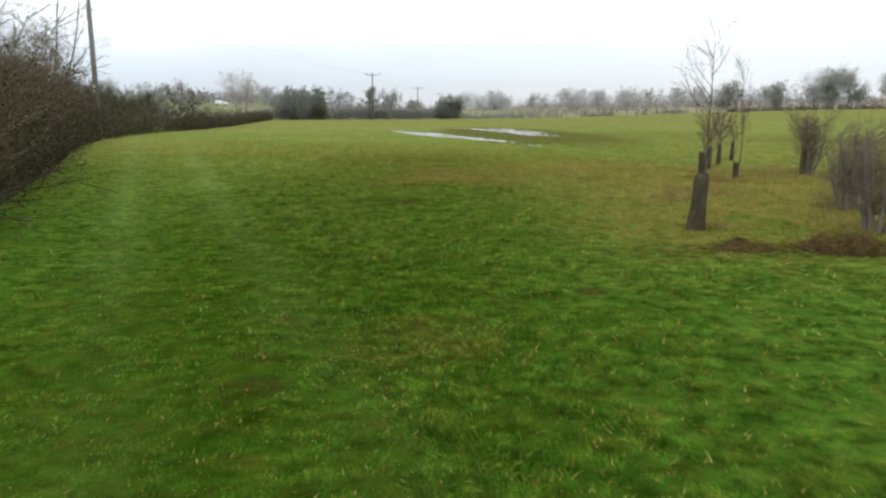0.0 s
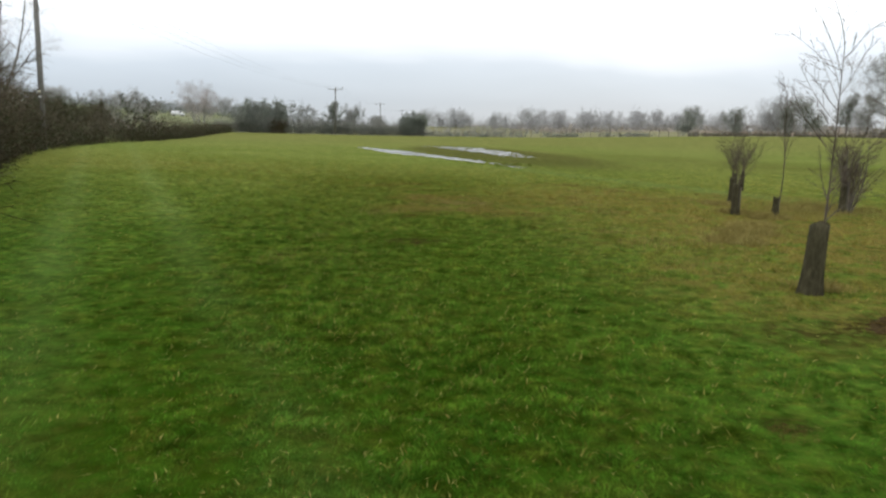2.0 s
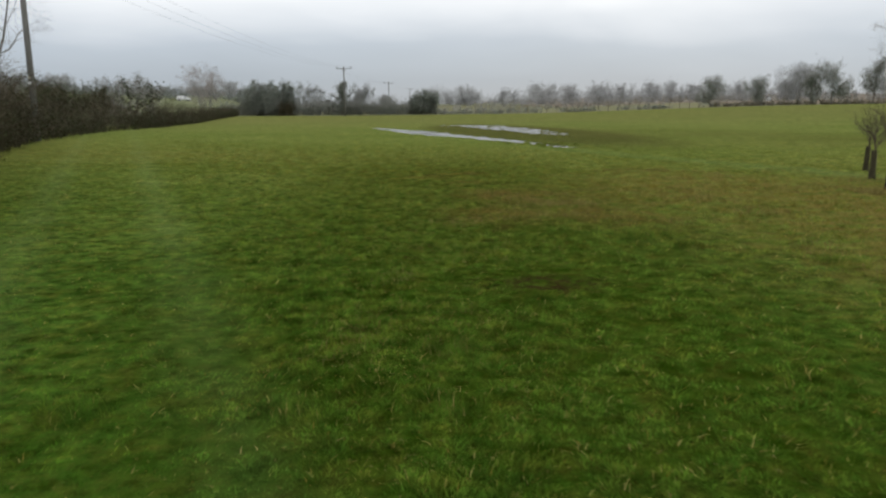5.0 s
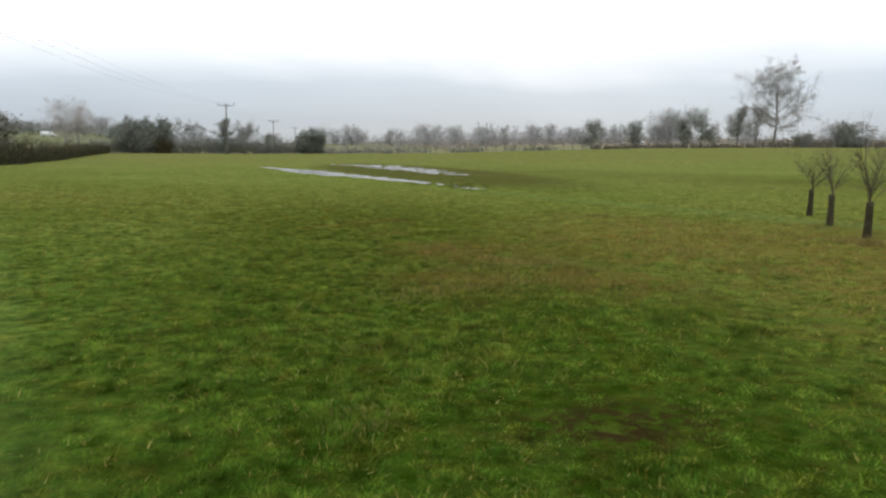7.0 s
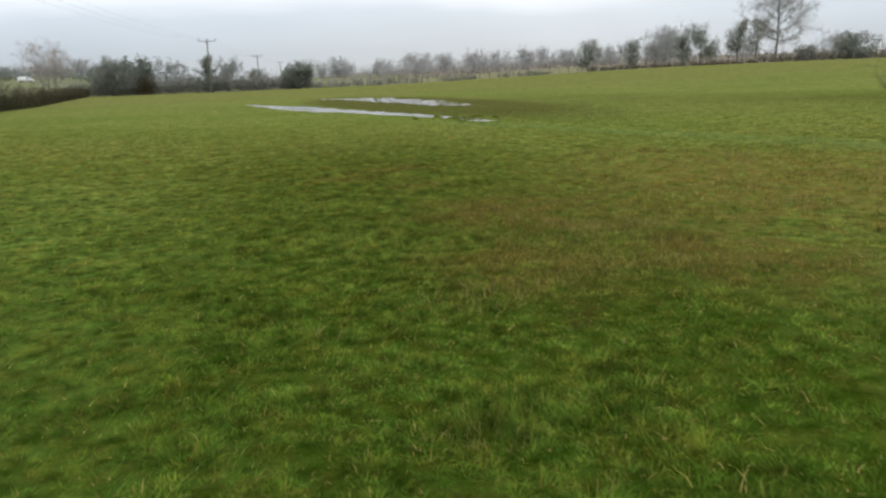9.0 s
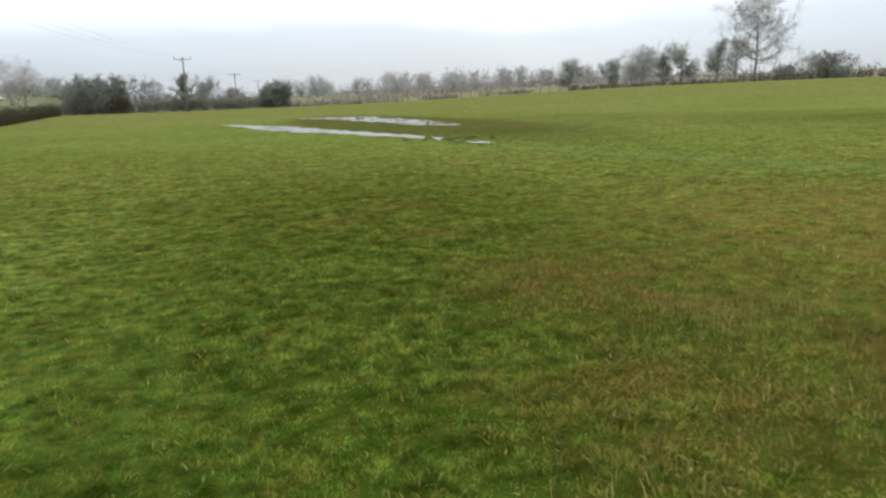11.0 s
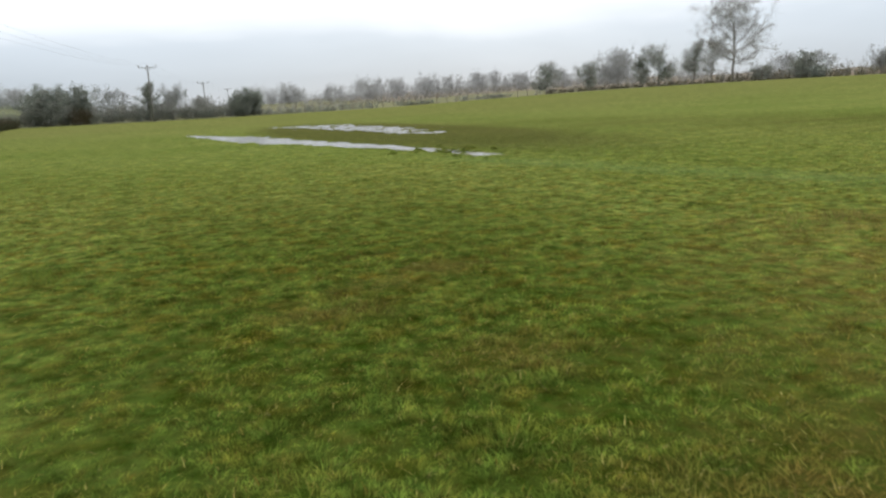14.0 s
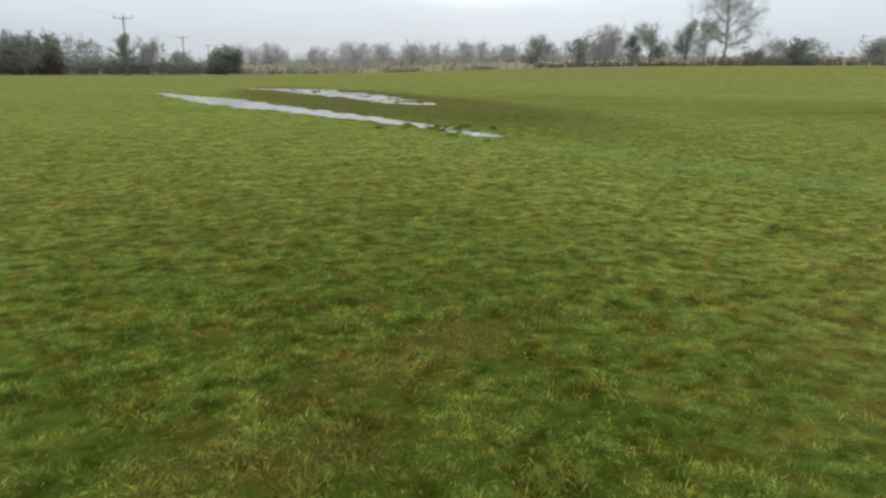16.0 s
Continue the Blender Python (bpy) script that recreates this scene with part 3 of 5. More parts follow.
def bare_tree(x, y, top, width, label, seed, bark=BARK, twig=TWIG, clear=0.25, stems=1, limbs=16, ivy=0, dense=1.0, lean=(0.02, 0.0),
              lift=0.10, angle=60, group="", fine=0.012, name="tree", category="tree", leafmat=IVY, leafsize=0.11, sink=0.1):
    """A winter tree: trunk, limbs that fill a rounded head, fine twigs, and ivy where it has some."""
    rng = np.random.default_rng(seed)
    base = ground_z(x, y)
    H = top - base
    ob = thing(name, x, y, base - sink, label, category, group)
    r0 = 0.014 * H + 0.05
    if stems == 1:
        P = trunk_line(rng, H * 0.86, lean)
        R = (r0 * np.linspace(1, 0.16, P.shape[1]) * (1 + 0.45 * np.exp(-np.linspace(0, 9, P.shape[1]) * 2)))[None]
        reach = np.array([width * 0.62])
    else:
        a = rng.random(stems) * 2 * np.pi
        out = np.stack([np.cos(a), np.sin(a), np.zeros(stems)], axis=1)
        tilt = np.radians(3 + 24 * rng.random(stems))[:, None]
        way = out * np.sin(tilt) + np.array([[0, 0, 1.0]]) * np.cos(tilt)
        P = bend(rng, out * width * 0.12 * rng.random((stems, 1)), way, H * 0.8 * (0.7 + 0.3 * rng.random(stems)), 7, 0.07, 0.03)
        R = np.full((stems, 1), r0 * 0.55) * np.linspace(1, 0.2, 7)[None]
        reach = np.full(stems, width * 0.46)
        limbs = max(5, limbs // 2)
    part("trunk", mesh_of("trunk", *[(v, [f]) for v, f in [tubes(P, R, 7)]][0], bark, True), ob)
    # limbs: widest below the middle of the head, steeper towards the top
    n, kp = P.shape[:2]
    pid = np.repeat(np.arange(n), limbs)
    u = (np.tile(np.arange(limbs), n) + rng.random(n * limbs)) / limbs
    at = (clear + (0.98 - clear) * u) * (kp - 1)
    i = np.minimum(at.astype(int), kp - 2)
    f = (at - i)[:, None]
    start = P[pid, i] * (1 - f) + P[pid, i + 1] * f
    rad = R[pid, i] * (1 - f[:, 0]) + R[pid, i + 1] * f[:, 0]
    turn = rng.random(len(pid)) * 2 * np.pi
    an = np.radians(angle * (1.25 - 0.75 * u) * (0.85 + 0.3 * rng.random(len(pid))))[:, None]
    way = np.concatenate([np.sin(an) * np.cos(turn)[:, None], np.sin(an) * np.sin(turn)[:, None], np.cos(an)], axis=1)
    L1 = reach[pid] * (0.45 + 0.55 * np.sin(np.pi * (0.22 + 0.66 * u))) * (0.7 + 0.35 * rng.random(len(pid)))
    B1 = bend(rng, start, way, L1, 6, 0.2, lift)
    R1 = np.maximum(rad * 0.5, 0.012)[:, None] * np.linspace(1, 0.3, 6)[None]
    B2, R2, L2 = sprout(rng, B1, R1, L1, 8, 0.58, 52, 4, 0.22, 0.05, 0.15, 0.5, 0.006)
    v, f = joined(tubes(B1, R1, 5), tubes(B2[:, ::3], R2[:, ::3], 3))
    tagged(part("bough", mesh_of("bough", v, [f], bark, True), ob), kind="stuff")
    n3 = max(2, int(round(4.4 * dense)))
    B3, R3, L3 = sprout(rng, B2, R2, L2, n3, 0.62, 46, 3, 0.2, 0.02, 0.15, 0.5, fine * 0.5)
    B4, R4, L4 = sprout(rng, B3, R3, L3, 6, 0.8, 55, 2, 0.1, 0.0, 0.0, 0.6, fine * 0.3)
    v, f = joined(ribbons(B3, np.minimum(R3, fine * 0.5)), ribbons(B4, np.minimum(R4, fine * 0.3)))
    tagged(part("crown", mesh_of("crown", v, [f], twig), ob), kind="stuff")
    if ivy:
        low = np.concatenate([P.reshape(-1, 3), B1[:, :5].reshape(-1, 3), B2[:, :2].reshape(-1, 3)])
        v, f = leaves(rng, low, ivy * 3, leafsize, 0.04 * width + 0.1)
        part("foliage", mesh_of("foliage", v, [f], leafmat), ob, "dark evergreen leaves")["kind"] = "stuff"
    return ob


def bush(x, y, top, width, label, seed, twig=TWIG, leaf=IVY, count=2600, stems=16, size=0.2, group="", name="bush", category="bush", fine=0.012, sink=0.15, splay=40, bushy=(11, 6, 7)):
    """Many stems from one foot, with a dense uneven head."""
    rng = np.random.default_rng(seed)
    base = ground_z(x, y)
    H = top - base
    ob = thing(name, x, y, base - sink, label, category, group)
    a = rng.random(stems) * 2 * np.pi
    out = np.stack([np.cos(a), np.sin(a), np.zeros(stems)], axis=1)
    tilt = np.radians(2 + splay * rng.random(stems) ** 0.8)[:, None]
    way = out * np.sin(tilt) + np.array([[0, 0, 1.0]]) * np.cos(tilt)
    L = np.minimum(H * 0.95, width * 0.62 / np.maximum(np.sin(tilt[:, 0]), 0.02)) * (0.7 + 0.3 * rng.random(stems))
    P = bend(rng, out * width * 0.16 * rng.random((stems, 1)), way, L, 6, 0.08, 0.04)
    R = np.full((stems, 1), 0.006 * H + 0.012) * np.linspace(1, 0.25, 6)[None]
    for i in range(stems):
        v, f = tubes(P[i:i + 1], R[i:i + 1], 5)
        part("stem", mesh_of("stem", v, [f], BARK, True), ob)
    B1, R1, L1 = sprout(rng, P, R, L, bushy[0], 0.42, 50, 4, 0.15, 0.05, 0.12, 0.5, fine * 0.7)
    B2, R2, L2 = sprout(rng, B1, R1, L1, bushy[1], 0.55, 45, 3, 0.15, 0.0, 0.15, 0.6, fine * 0.55)
    B3, R3, L3 = sprout(rng, B2, R2, L2, bushy[2], 0.75, 46, 2, 0.1, 0.0, 0.1, 0.7, fine * 0.45)
    v, f = joined(ribbons(B1, R1), ribbons(B2, np.minimum(R2, fine * 0.4)), ribbons(B3, np.minimum(R3, fine * 0.3)))
    tagged(part("crown", mesh_of("crown", v, [f], twig), ob), kind="stuff")
    if count:
        v, f = leaves(rng, np.concatenate([B1.reshape(-1, 3), B2.reshape(-1, 3), B3.reshape(-1, 3)]), count * 3, size * 0.5, 0.03 * width + 0.05)
        part("foliage", mesh_of("foliage", v, [f], leaf), ob)["kind"] = "stuff"
    return ob


def hedge_run(ends, top, depth, label, seed, per_m, twig, leaf, leaf_count, fine=0.008, leafsize=0.06, branches=8, ragged=0.25):
    """A run of hedge on a bent line: stems, a tangle of twigs, leaves low down."""
    rng = np.random.default_rng(seed)
    ends = np.array(ends, dtype=float)
    seg = np.hypot(*(ends[1:] - ends[:-1]).T)
    total = seg.sum()
    n = int(total * per_m)
    d = rng.random(n) * total
    cum = np.concatenate([[0], np.cumsum(seg)])
    x, y = np.interp(d, cum, ends[:, 0]), np.interp(d, cum, ends[:, 1])
    x, y = x + rng.uniform(-0.5, 0.5, n) * depth, y + rng.uniform(-0.5, 0.5, n) * depth * 0.4
    ox, oy = ends[0]
    z = height(x, y)
    start = np.stack([x - ox, y - oy, z - 0.08], axis=1)
    way = unit(np.stack([rng.normal(0, 0.28, n), rng.normal(0, 0.28, n), np.ones(n)], axis=1))
    tall = top * (1 + ragged * lump(x, y, 5.0, seed) + 0.5 * ragged * lump(x, y, 1.4, seed + 1))
    L = tall * (0.55 + 0.45 * rng.random(n))
    ob = thing("hedge", ox, oy, 0, label, "hedge", "", "stuff")
    P = bend(rng, start, way, L, 5, 0.10, 0.02)
    R = np.full((n, 1), 0.011 + 0.002 * top) * np.linspace(1, 0.3, 5)[None]
    v, f = tubes(P, R, 4)
    tagged(part("stem_growth", mesh_of("stem_growth", v, [f], twig), ob), kind="stuff")
    B1, R1, L1 = sprout(rng, P, R, L, branches, 0.34, 52, 3, 0.15, 0.03, 0.08, 0.5, fine * 0.7)
    B2, R2, L2 = sprout(rng, B1, R1, L1, 4, 0.6, 46, 2, 0.1, 0.0, 0.12, 0.6, fine * 0.5)
    v, f = joined(ribbons(B1, R1), ribbons(B2, R2))
    tagged(part("twig_growth", mesh_of("twig_growth", v, [f], twig), ob), kind="stuff")
    if leaf_count:
        Q = B1.reshape(-1, 3)
        low = Q[rng.random(len(Q)) > (Q[:, 2] - np.repeat(np.repeat(z, branches), 3)) / np.repeat(np.repeat(tall, branches), 3)]
        v, f = leaves(rng, low, leaf_count, leafsize, 0.12)
        part("foliage", mesh_of("foliage", v, [f], leaf), ob, "dark bramble and ivy leaves")["kind"] = "stuff"
    return ob


# left boundary: tall overgrown hedge, then a low trimmed one to the field's far corner
hedge_run([(-4.4, 8.0), (-6.6, 13.5), (-9.2, 19.5)], 2.9, 1.8, "tall overgrown hedge of bare brown twigs", 11, 44, HEDGETWIG, BRAMBLE, 42000, 0.0072, 0.022, 12)
hedge_run([(-9.2, 19.5), (-13.0, 27.5), (-17.3, 38.8)], 2.9, 2.0, "tall overgrown hedge of bare brown twigs", 12, 26, HEDGETWIG, BRAMBLE, 36000, 0.0095, 0.03, 10)
hedge_run([(-16.9, 38.5), (-19.0, 46.0), (-21.2, 58.5), (-21.4, 70.0), (-26.2, 103.0)], 1.9, 2.0, "low field hedge of dark bare twigs with a ragged top", 13, 12, HEDGETWIG, BRAMBLE, 34000, 0.0135, 0.045, 8, 0.45)
hedge_run([(-26.2, 103.0), (-30.0, 128.0), (-33.5, 153.0)], 1.8, 1.6, "low trimmed field hedge of dark bare twigs", 14, 9, HEDGETWIG, BRAMBLE, 14000, 0.018, 0.06, 7)

LEFTTREES = "bare trees behind the hedge"
for i, (x, y, top, wd, st) in enumerate([(-9.6, 15.2, 5.2, 3.2, 5), (-13.2, 22.5, 8.4, 5.0, 3), (-16.8, 31.0, 9.8, 6.0, 1), (-20.2, 41.6, 9.6, 5.2, 3), (-23.4, 46.6, 8.4, 4.6, 4), (-23.8, 52.0, 4.2, 3.2, 5)]):
    bare_tree(x, y, top, wd, "leafless hedgerow tree with grey branches", 40 + i, stems=st, limbs=18, group=LEFTTREES, fine=0.010, clear=0.22, dense=1.0)

# scrub beyond the low hedge
for i, (x, y, top, wd) in enumerate([(-28.4, 66.0, 3.7, 4.2), (-32.5, 78.0, 3.8, 5.2), (-34.0, 92.0, 4.3, 6.4), (-31.5, 72.0, 3.4, 4.4), (-27.6, 57.0, 3.2, 3.0), (-44.0, 96.0, 5.4, 5.0), (-52.0, 118.0, 6.2, 5.5), (-48.5, 98.0, 4.6, 6.0), (-41.5, 101.0, 4.0, 5.4), (-38.5, 106.0, 3.6, 4.6), (-57.0, 106.0, 5.2, 6.0), (-47.0, 120.0, 4.8, 5.8)]):
    bush(x, y, top, wd, "scrubby leafless bush with olive twigs", 60 + i, HEDGETWIG, BRAMBLE, 900, 14, 0.12, "scrub beyond the low hedge", fine=0.016)
for i, (x, y, top, wd) in enumerate([(-25.4, 76.0, 4.2, 3.4), (-23.3, 75.4, 3.9, 2.8)]):
    bare_tree(x, y, top, wd, "small dark arching tree rooted in the low hedge", 77 + i, limbs=16, fine=0.016, ivy=160, clear=0.3, angle=74, lift=-0.05, leafmat=BRAMBLE, group="small trees in the low hedge")
bare_tree(-38.0, 150.6, 9.9, 9.4, "bare round-headed willow with fine upright twigs", 81, bark=PALETWIG, twig=PINKTWIG, stems=5, limbs=16, fine=0.02, dense=0.8, clear=0.2, angle=42, lift=0.3)

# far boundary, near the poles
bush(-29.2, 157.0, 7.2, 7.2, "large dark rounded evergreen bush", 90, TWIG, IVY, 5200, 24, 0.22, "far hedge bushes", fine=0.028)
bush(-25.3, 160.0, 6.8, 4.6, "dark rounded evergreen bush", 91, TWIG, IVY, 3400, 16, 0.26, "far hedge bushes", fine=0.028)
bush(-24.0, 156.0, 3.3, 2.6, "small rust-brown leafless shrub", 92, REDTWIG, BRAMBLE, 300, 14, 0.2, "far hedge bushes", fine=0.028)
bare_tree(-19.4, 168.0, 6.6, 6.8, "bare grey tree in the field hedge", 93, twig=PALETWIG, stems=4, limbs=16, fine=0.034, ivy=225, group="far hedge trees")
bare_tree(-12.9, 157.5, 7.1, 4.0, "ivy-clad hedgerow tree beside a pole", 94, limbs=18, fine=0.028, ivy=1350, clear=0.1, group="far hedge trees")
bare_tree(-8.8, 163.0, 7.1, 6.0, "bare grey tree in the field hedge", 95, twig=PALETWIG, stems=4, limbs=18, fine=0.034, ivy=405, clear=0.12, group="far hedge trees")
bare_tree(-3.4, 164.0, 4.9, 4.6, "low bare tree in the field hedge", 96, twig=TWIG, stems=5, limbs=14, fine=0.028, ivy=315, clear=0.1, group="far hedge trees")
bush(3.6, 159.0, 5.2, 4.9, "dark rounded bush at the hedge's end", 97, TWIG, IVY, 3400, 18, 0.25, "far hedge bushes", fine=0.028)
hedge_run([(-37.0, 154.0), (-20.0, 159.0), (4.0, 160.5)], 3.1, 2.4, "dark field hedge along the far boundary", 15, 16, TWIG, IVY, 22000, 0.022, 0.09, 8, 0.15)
hedge_run([(5.0, 160.0), (14.0, 152.0), (25.0, 143.5)], 1.15, 1.4, "low thin hedge along the far boundary", 16, 8, TWIG, IVY, 2600, 0.018, 0.10, 5)
hedge_run([(29.0, 144.0), (36.0, 143.2)], 1.0, 1.4, "low gappy hedge of brown twigs", 17, 8, TWIG, IVY, 900, 0.018, 0.10, 5)
hedge_run([(40.0, 143.4), (46.0, 143.0), (50.0, 143.0)], 1.2, 1.5, "low gappy hedge of brown twigs", 18, 8, TWIG, IVY, 900, 0.018, 0.10, 5, 0.4)

# far boundary, open side
EDGE = "trees along the far boundary"
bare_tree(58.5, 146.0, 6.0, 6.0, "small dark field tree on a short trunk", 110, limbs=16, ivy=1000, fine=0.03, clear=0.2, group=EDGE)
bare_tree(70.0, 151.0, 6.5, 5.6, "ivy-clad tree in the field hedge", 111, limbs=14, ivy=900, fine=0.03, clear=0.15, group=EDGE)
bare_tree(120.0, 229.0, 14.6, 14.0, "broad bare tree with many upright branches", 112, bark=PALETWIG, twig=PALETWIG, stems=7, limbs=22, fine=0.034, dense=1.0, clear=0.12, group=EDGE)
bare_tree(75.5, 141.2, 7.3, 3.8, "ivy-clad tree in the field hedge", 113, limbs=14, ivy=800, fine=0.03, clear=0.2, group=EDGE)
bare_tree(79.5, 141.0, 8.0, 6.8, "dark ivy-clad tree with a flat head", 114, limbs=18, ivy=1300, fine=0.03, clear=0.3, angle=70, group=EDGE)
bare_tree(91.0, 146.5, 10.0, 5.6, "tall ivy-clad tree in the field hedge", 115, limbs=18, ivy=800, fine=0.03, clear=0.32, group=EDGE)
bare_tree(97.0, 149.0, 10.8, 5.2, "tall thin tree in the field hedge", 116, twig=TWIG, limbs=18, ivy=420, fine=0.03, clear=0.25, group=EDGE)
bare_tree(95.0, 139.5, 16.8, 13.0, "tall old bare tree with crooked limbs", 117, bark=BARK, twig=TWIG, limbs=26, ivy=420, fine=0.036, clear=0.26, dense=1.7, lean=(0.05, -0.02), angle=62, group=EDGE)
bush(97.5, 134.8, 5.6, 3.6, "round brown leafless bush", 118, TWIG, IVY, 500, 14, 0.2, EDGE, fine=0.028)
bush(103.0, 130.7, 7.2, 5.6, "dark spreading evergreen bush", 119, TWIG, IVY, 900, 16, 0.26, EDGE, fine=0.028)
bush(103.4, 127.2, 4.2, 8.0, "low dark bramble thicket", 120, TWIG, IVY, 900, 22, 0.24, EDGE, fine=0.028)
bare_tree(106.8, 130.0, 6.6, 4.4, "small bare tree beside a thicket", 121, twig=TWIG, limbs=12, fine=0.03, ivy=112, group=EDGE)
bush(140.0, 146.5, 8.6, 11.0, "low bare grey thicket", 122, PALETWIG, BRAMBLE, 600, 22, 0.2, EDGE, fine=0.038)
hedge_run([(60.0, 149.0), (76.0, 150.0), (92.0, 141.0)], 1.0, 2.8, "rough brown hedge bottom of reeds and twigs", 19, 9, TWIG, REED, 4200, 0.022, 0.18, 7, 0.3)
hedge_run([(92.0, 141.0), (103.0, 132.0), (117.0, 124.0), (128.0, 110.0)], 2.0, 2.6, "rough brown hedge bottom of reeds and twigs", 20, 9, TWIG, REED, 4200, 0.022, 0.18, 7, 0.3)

# hedges of the next fields, paled by haze put into the twig colour
hedge_run([(-2.0, 262.0), (40.0, 256.0), (84.0, 246.0), (122.0, 224.0)], 3.2, 3.0, "distant haze-pale hedge between far fields", 23, 4, FARTWIG, REED, 3000, 0.035, 0.2, 7, 0.35)
hedge_run([(122.0, 224.0), (146.0, 190.0), (158.0, 150.0)], 3.2, 3.0, "distant haze-pale hedge between far fields", 24, 4, FARTWIG, REED, 2000, 0.035, 0.2, 7, 0.35)
hedge_run([(-130.0, 300.0), (-90.0, 318.0), (-40.0, 322.0), (10.0, 330.0)], 4.5, 4.0, "distant haze-pale hedge on rising ground", 25, 3, FARTWIG, IVY, 5000, 0.07, 0.3, 7, 0.4)

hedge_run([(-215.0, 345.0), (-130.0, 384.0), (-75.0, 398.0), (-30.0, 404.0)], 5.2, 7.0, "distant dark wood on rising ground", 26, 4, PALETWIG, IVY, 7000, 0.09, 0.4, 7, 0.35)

hedge_run([(6.0, 440.0), (60.0, 400.0), (104.0, 330.0), (150.0, 262.0)], 6.5, 8.0, "distant haze-pale hedgerow wood beyond far fields", 27, 4, FARTWIG, IVY, 0, 0.09, 0.4, 7, 0.45)

# paled in the same way, with haze in the twig colour
# farther woods
rw = random.Random(5)
for i, (x, y, top, wd) in enumerate([(62.5, 343, 12.5, 15), (73.9, 340, 11.8, 12), (78.6, 308, 10.2, 13), (86.4, 296, 11.0, 9), (91.9, 283, 10.8, 10), (122, 345, 14.4, 9), (113.8, 253, 9.6, 8),
                                     (46, 352, 10.5, 9), (34, 420, 12.5, 16), (18, 470, 12.0, 18), (104, 270, 8.5, 10), (124, 240, 9.0, 11), (138, 215, 8.5, 10), (150, 190, 8.5, 9)]):
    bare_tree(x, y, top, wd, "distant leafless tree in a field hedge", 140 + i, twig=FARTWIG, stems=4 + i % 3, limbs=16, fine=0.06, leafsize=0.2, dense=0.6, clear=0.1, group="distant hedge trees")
for i in range(26):
    x = -230 + i * 13.5 + rw.uniform(-5, 5)
    y = 395 + rw.uniform(-25, 40) + 0.25 * abs(x + 60)
    if -60 < x < 0 and rw.random() < 0.4:
        continue
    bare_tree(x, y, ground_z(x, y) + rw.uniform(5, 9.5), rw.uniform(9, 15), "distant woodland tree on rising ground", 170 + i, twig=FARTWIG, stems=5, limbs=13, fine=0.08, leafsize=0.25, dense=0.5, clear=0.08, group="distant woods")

# ---------------------------------------------------------------- overhead line
def box(bm, sx, sy, sz, at, turn=0.0):
    return bmesh.ops.create_cube(bm, size=1.0, matrix=Matrix.Translation(at) @ pose(0, 0, 0, 0, 0, turn) @ Matrix.Diagonal((sx, sy, sz, 1)))


def rod(bm, r0, r1, a, b, sides=12):
    a, b = Vector(a), Vector(b)
    m = Matrix.Translation((a + b) / 2) @ (b - a).to_track_quat("Z", "Y").to_matrix().to_4x4()
    return bmesh.ops.create_cone(bm, cap_ends=True, segments=sides, radius1=r0, radius2=r1, depth=(b - a).length, matrix=m)


def line_pole(x, y, top, arm, turn, label, signs=False):
    """A wooden pole with a steel crossarm and three insulators."""
    base = ground_z(x, y)
    H = top - base
    ob = thing("telegraph_pole", x, y, base - 0.3, label, "pole", "overhead line poles", "", turn)
    H += 0.3
    bm = bmesh.new()
    rod(bm, 0.16, 0.11, (0, 0, 0), (0, 0, H), 16)
    part_bm("pole", bm, POLEWOOD, ob, "", True)
    bm = bmesh.new()
    box(bm, arm, 0.11, 0.13, (0, 0.17, H - 0.35))
    bmesh.ops.bevel(bm, geom=bm.edges[:], offset=0.012, segments=1)
    beam = part_bm("crossarm", bm, STEEL, ob, "galvanised steel crossarm")
    for sx in (-1, 1):
        bm = bmesh.new()
        rod(bm, 0.03, 0.03, (sx * 0.5, 0.17, H - 0.4), (0, 0.14, H - 1.0), 6)
        part_bm("brace", bm, STEEL, ob)
    for px_ in (-arm / 2 + 0.06, 0.0, arm / 2 - 0.06):
        bm = bmesh.new()
        rod(bm, 0.03, 0.03, (px_, 0.17, H - 0.3), (px_, 0.17, H - 0.1), 8)
        for k, r in enumerate((0.085, 0.10, 0.085, 0.06)):
            rod(bm, r, r * 0.7, (px_, 0.17, H - 0.14 + 0.06 * k), (px_, 0.17, H - 0.09 + 0.06 * k), 12)
        part_bm("insulator", bm, CERAMIC, ob, "brown glazed insulator", True)
    if signs:
        bm = bmesh.new()
        box(bm, 0.12, 0.012, 0.15, (0, -0.165, 3.25))
        bmesh.ops.bevel(bm, geom=bm.edges[:], offset=0.004, segments=1)
        part_bm("warning_plate", bm, YELLOW, ob, "small faded pale warning plate")
        bm = bmesh.new()
        box(bm, 0.13, 0.012, 0.10, (0, -0.165, 3.0))
        part_bm("number_plate", bm, WHITE, ob, "small white plate")
    m = ob.matrix_basis
    return [m @ Vector((q, 0.17, H + 0.05)) for q in (-arm / 2 + 0.06, 0.0, arm / 2 - 0.06)]


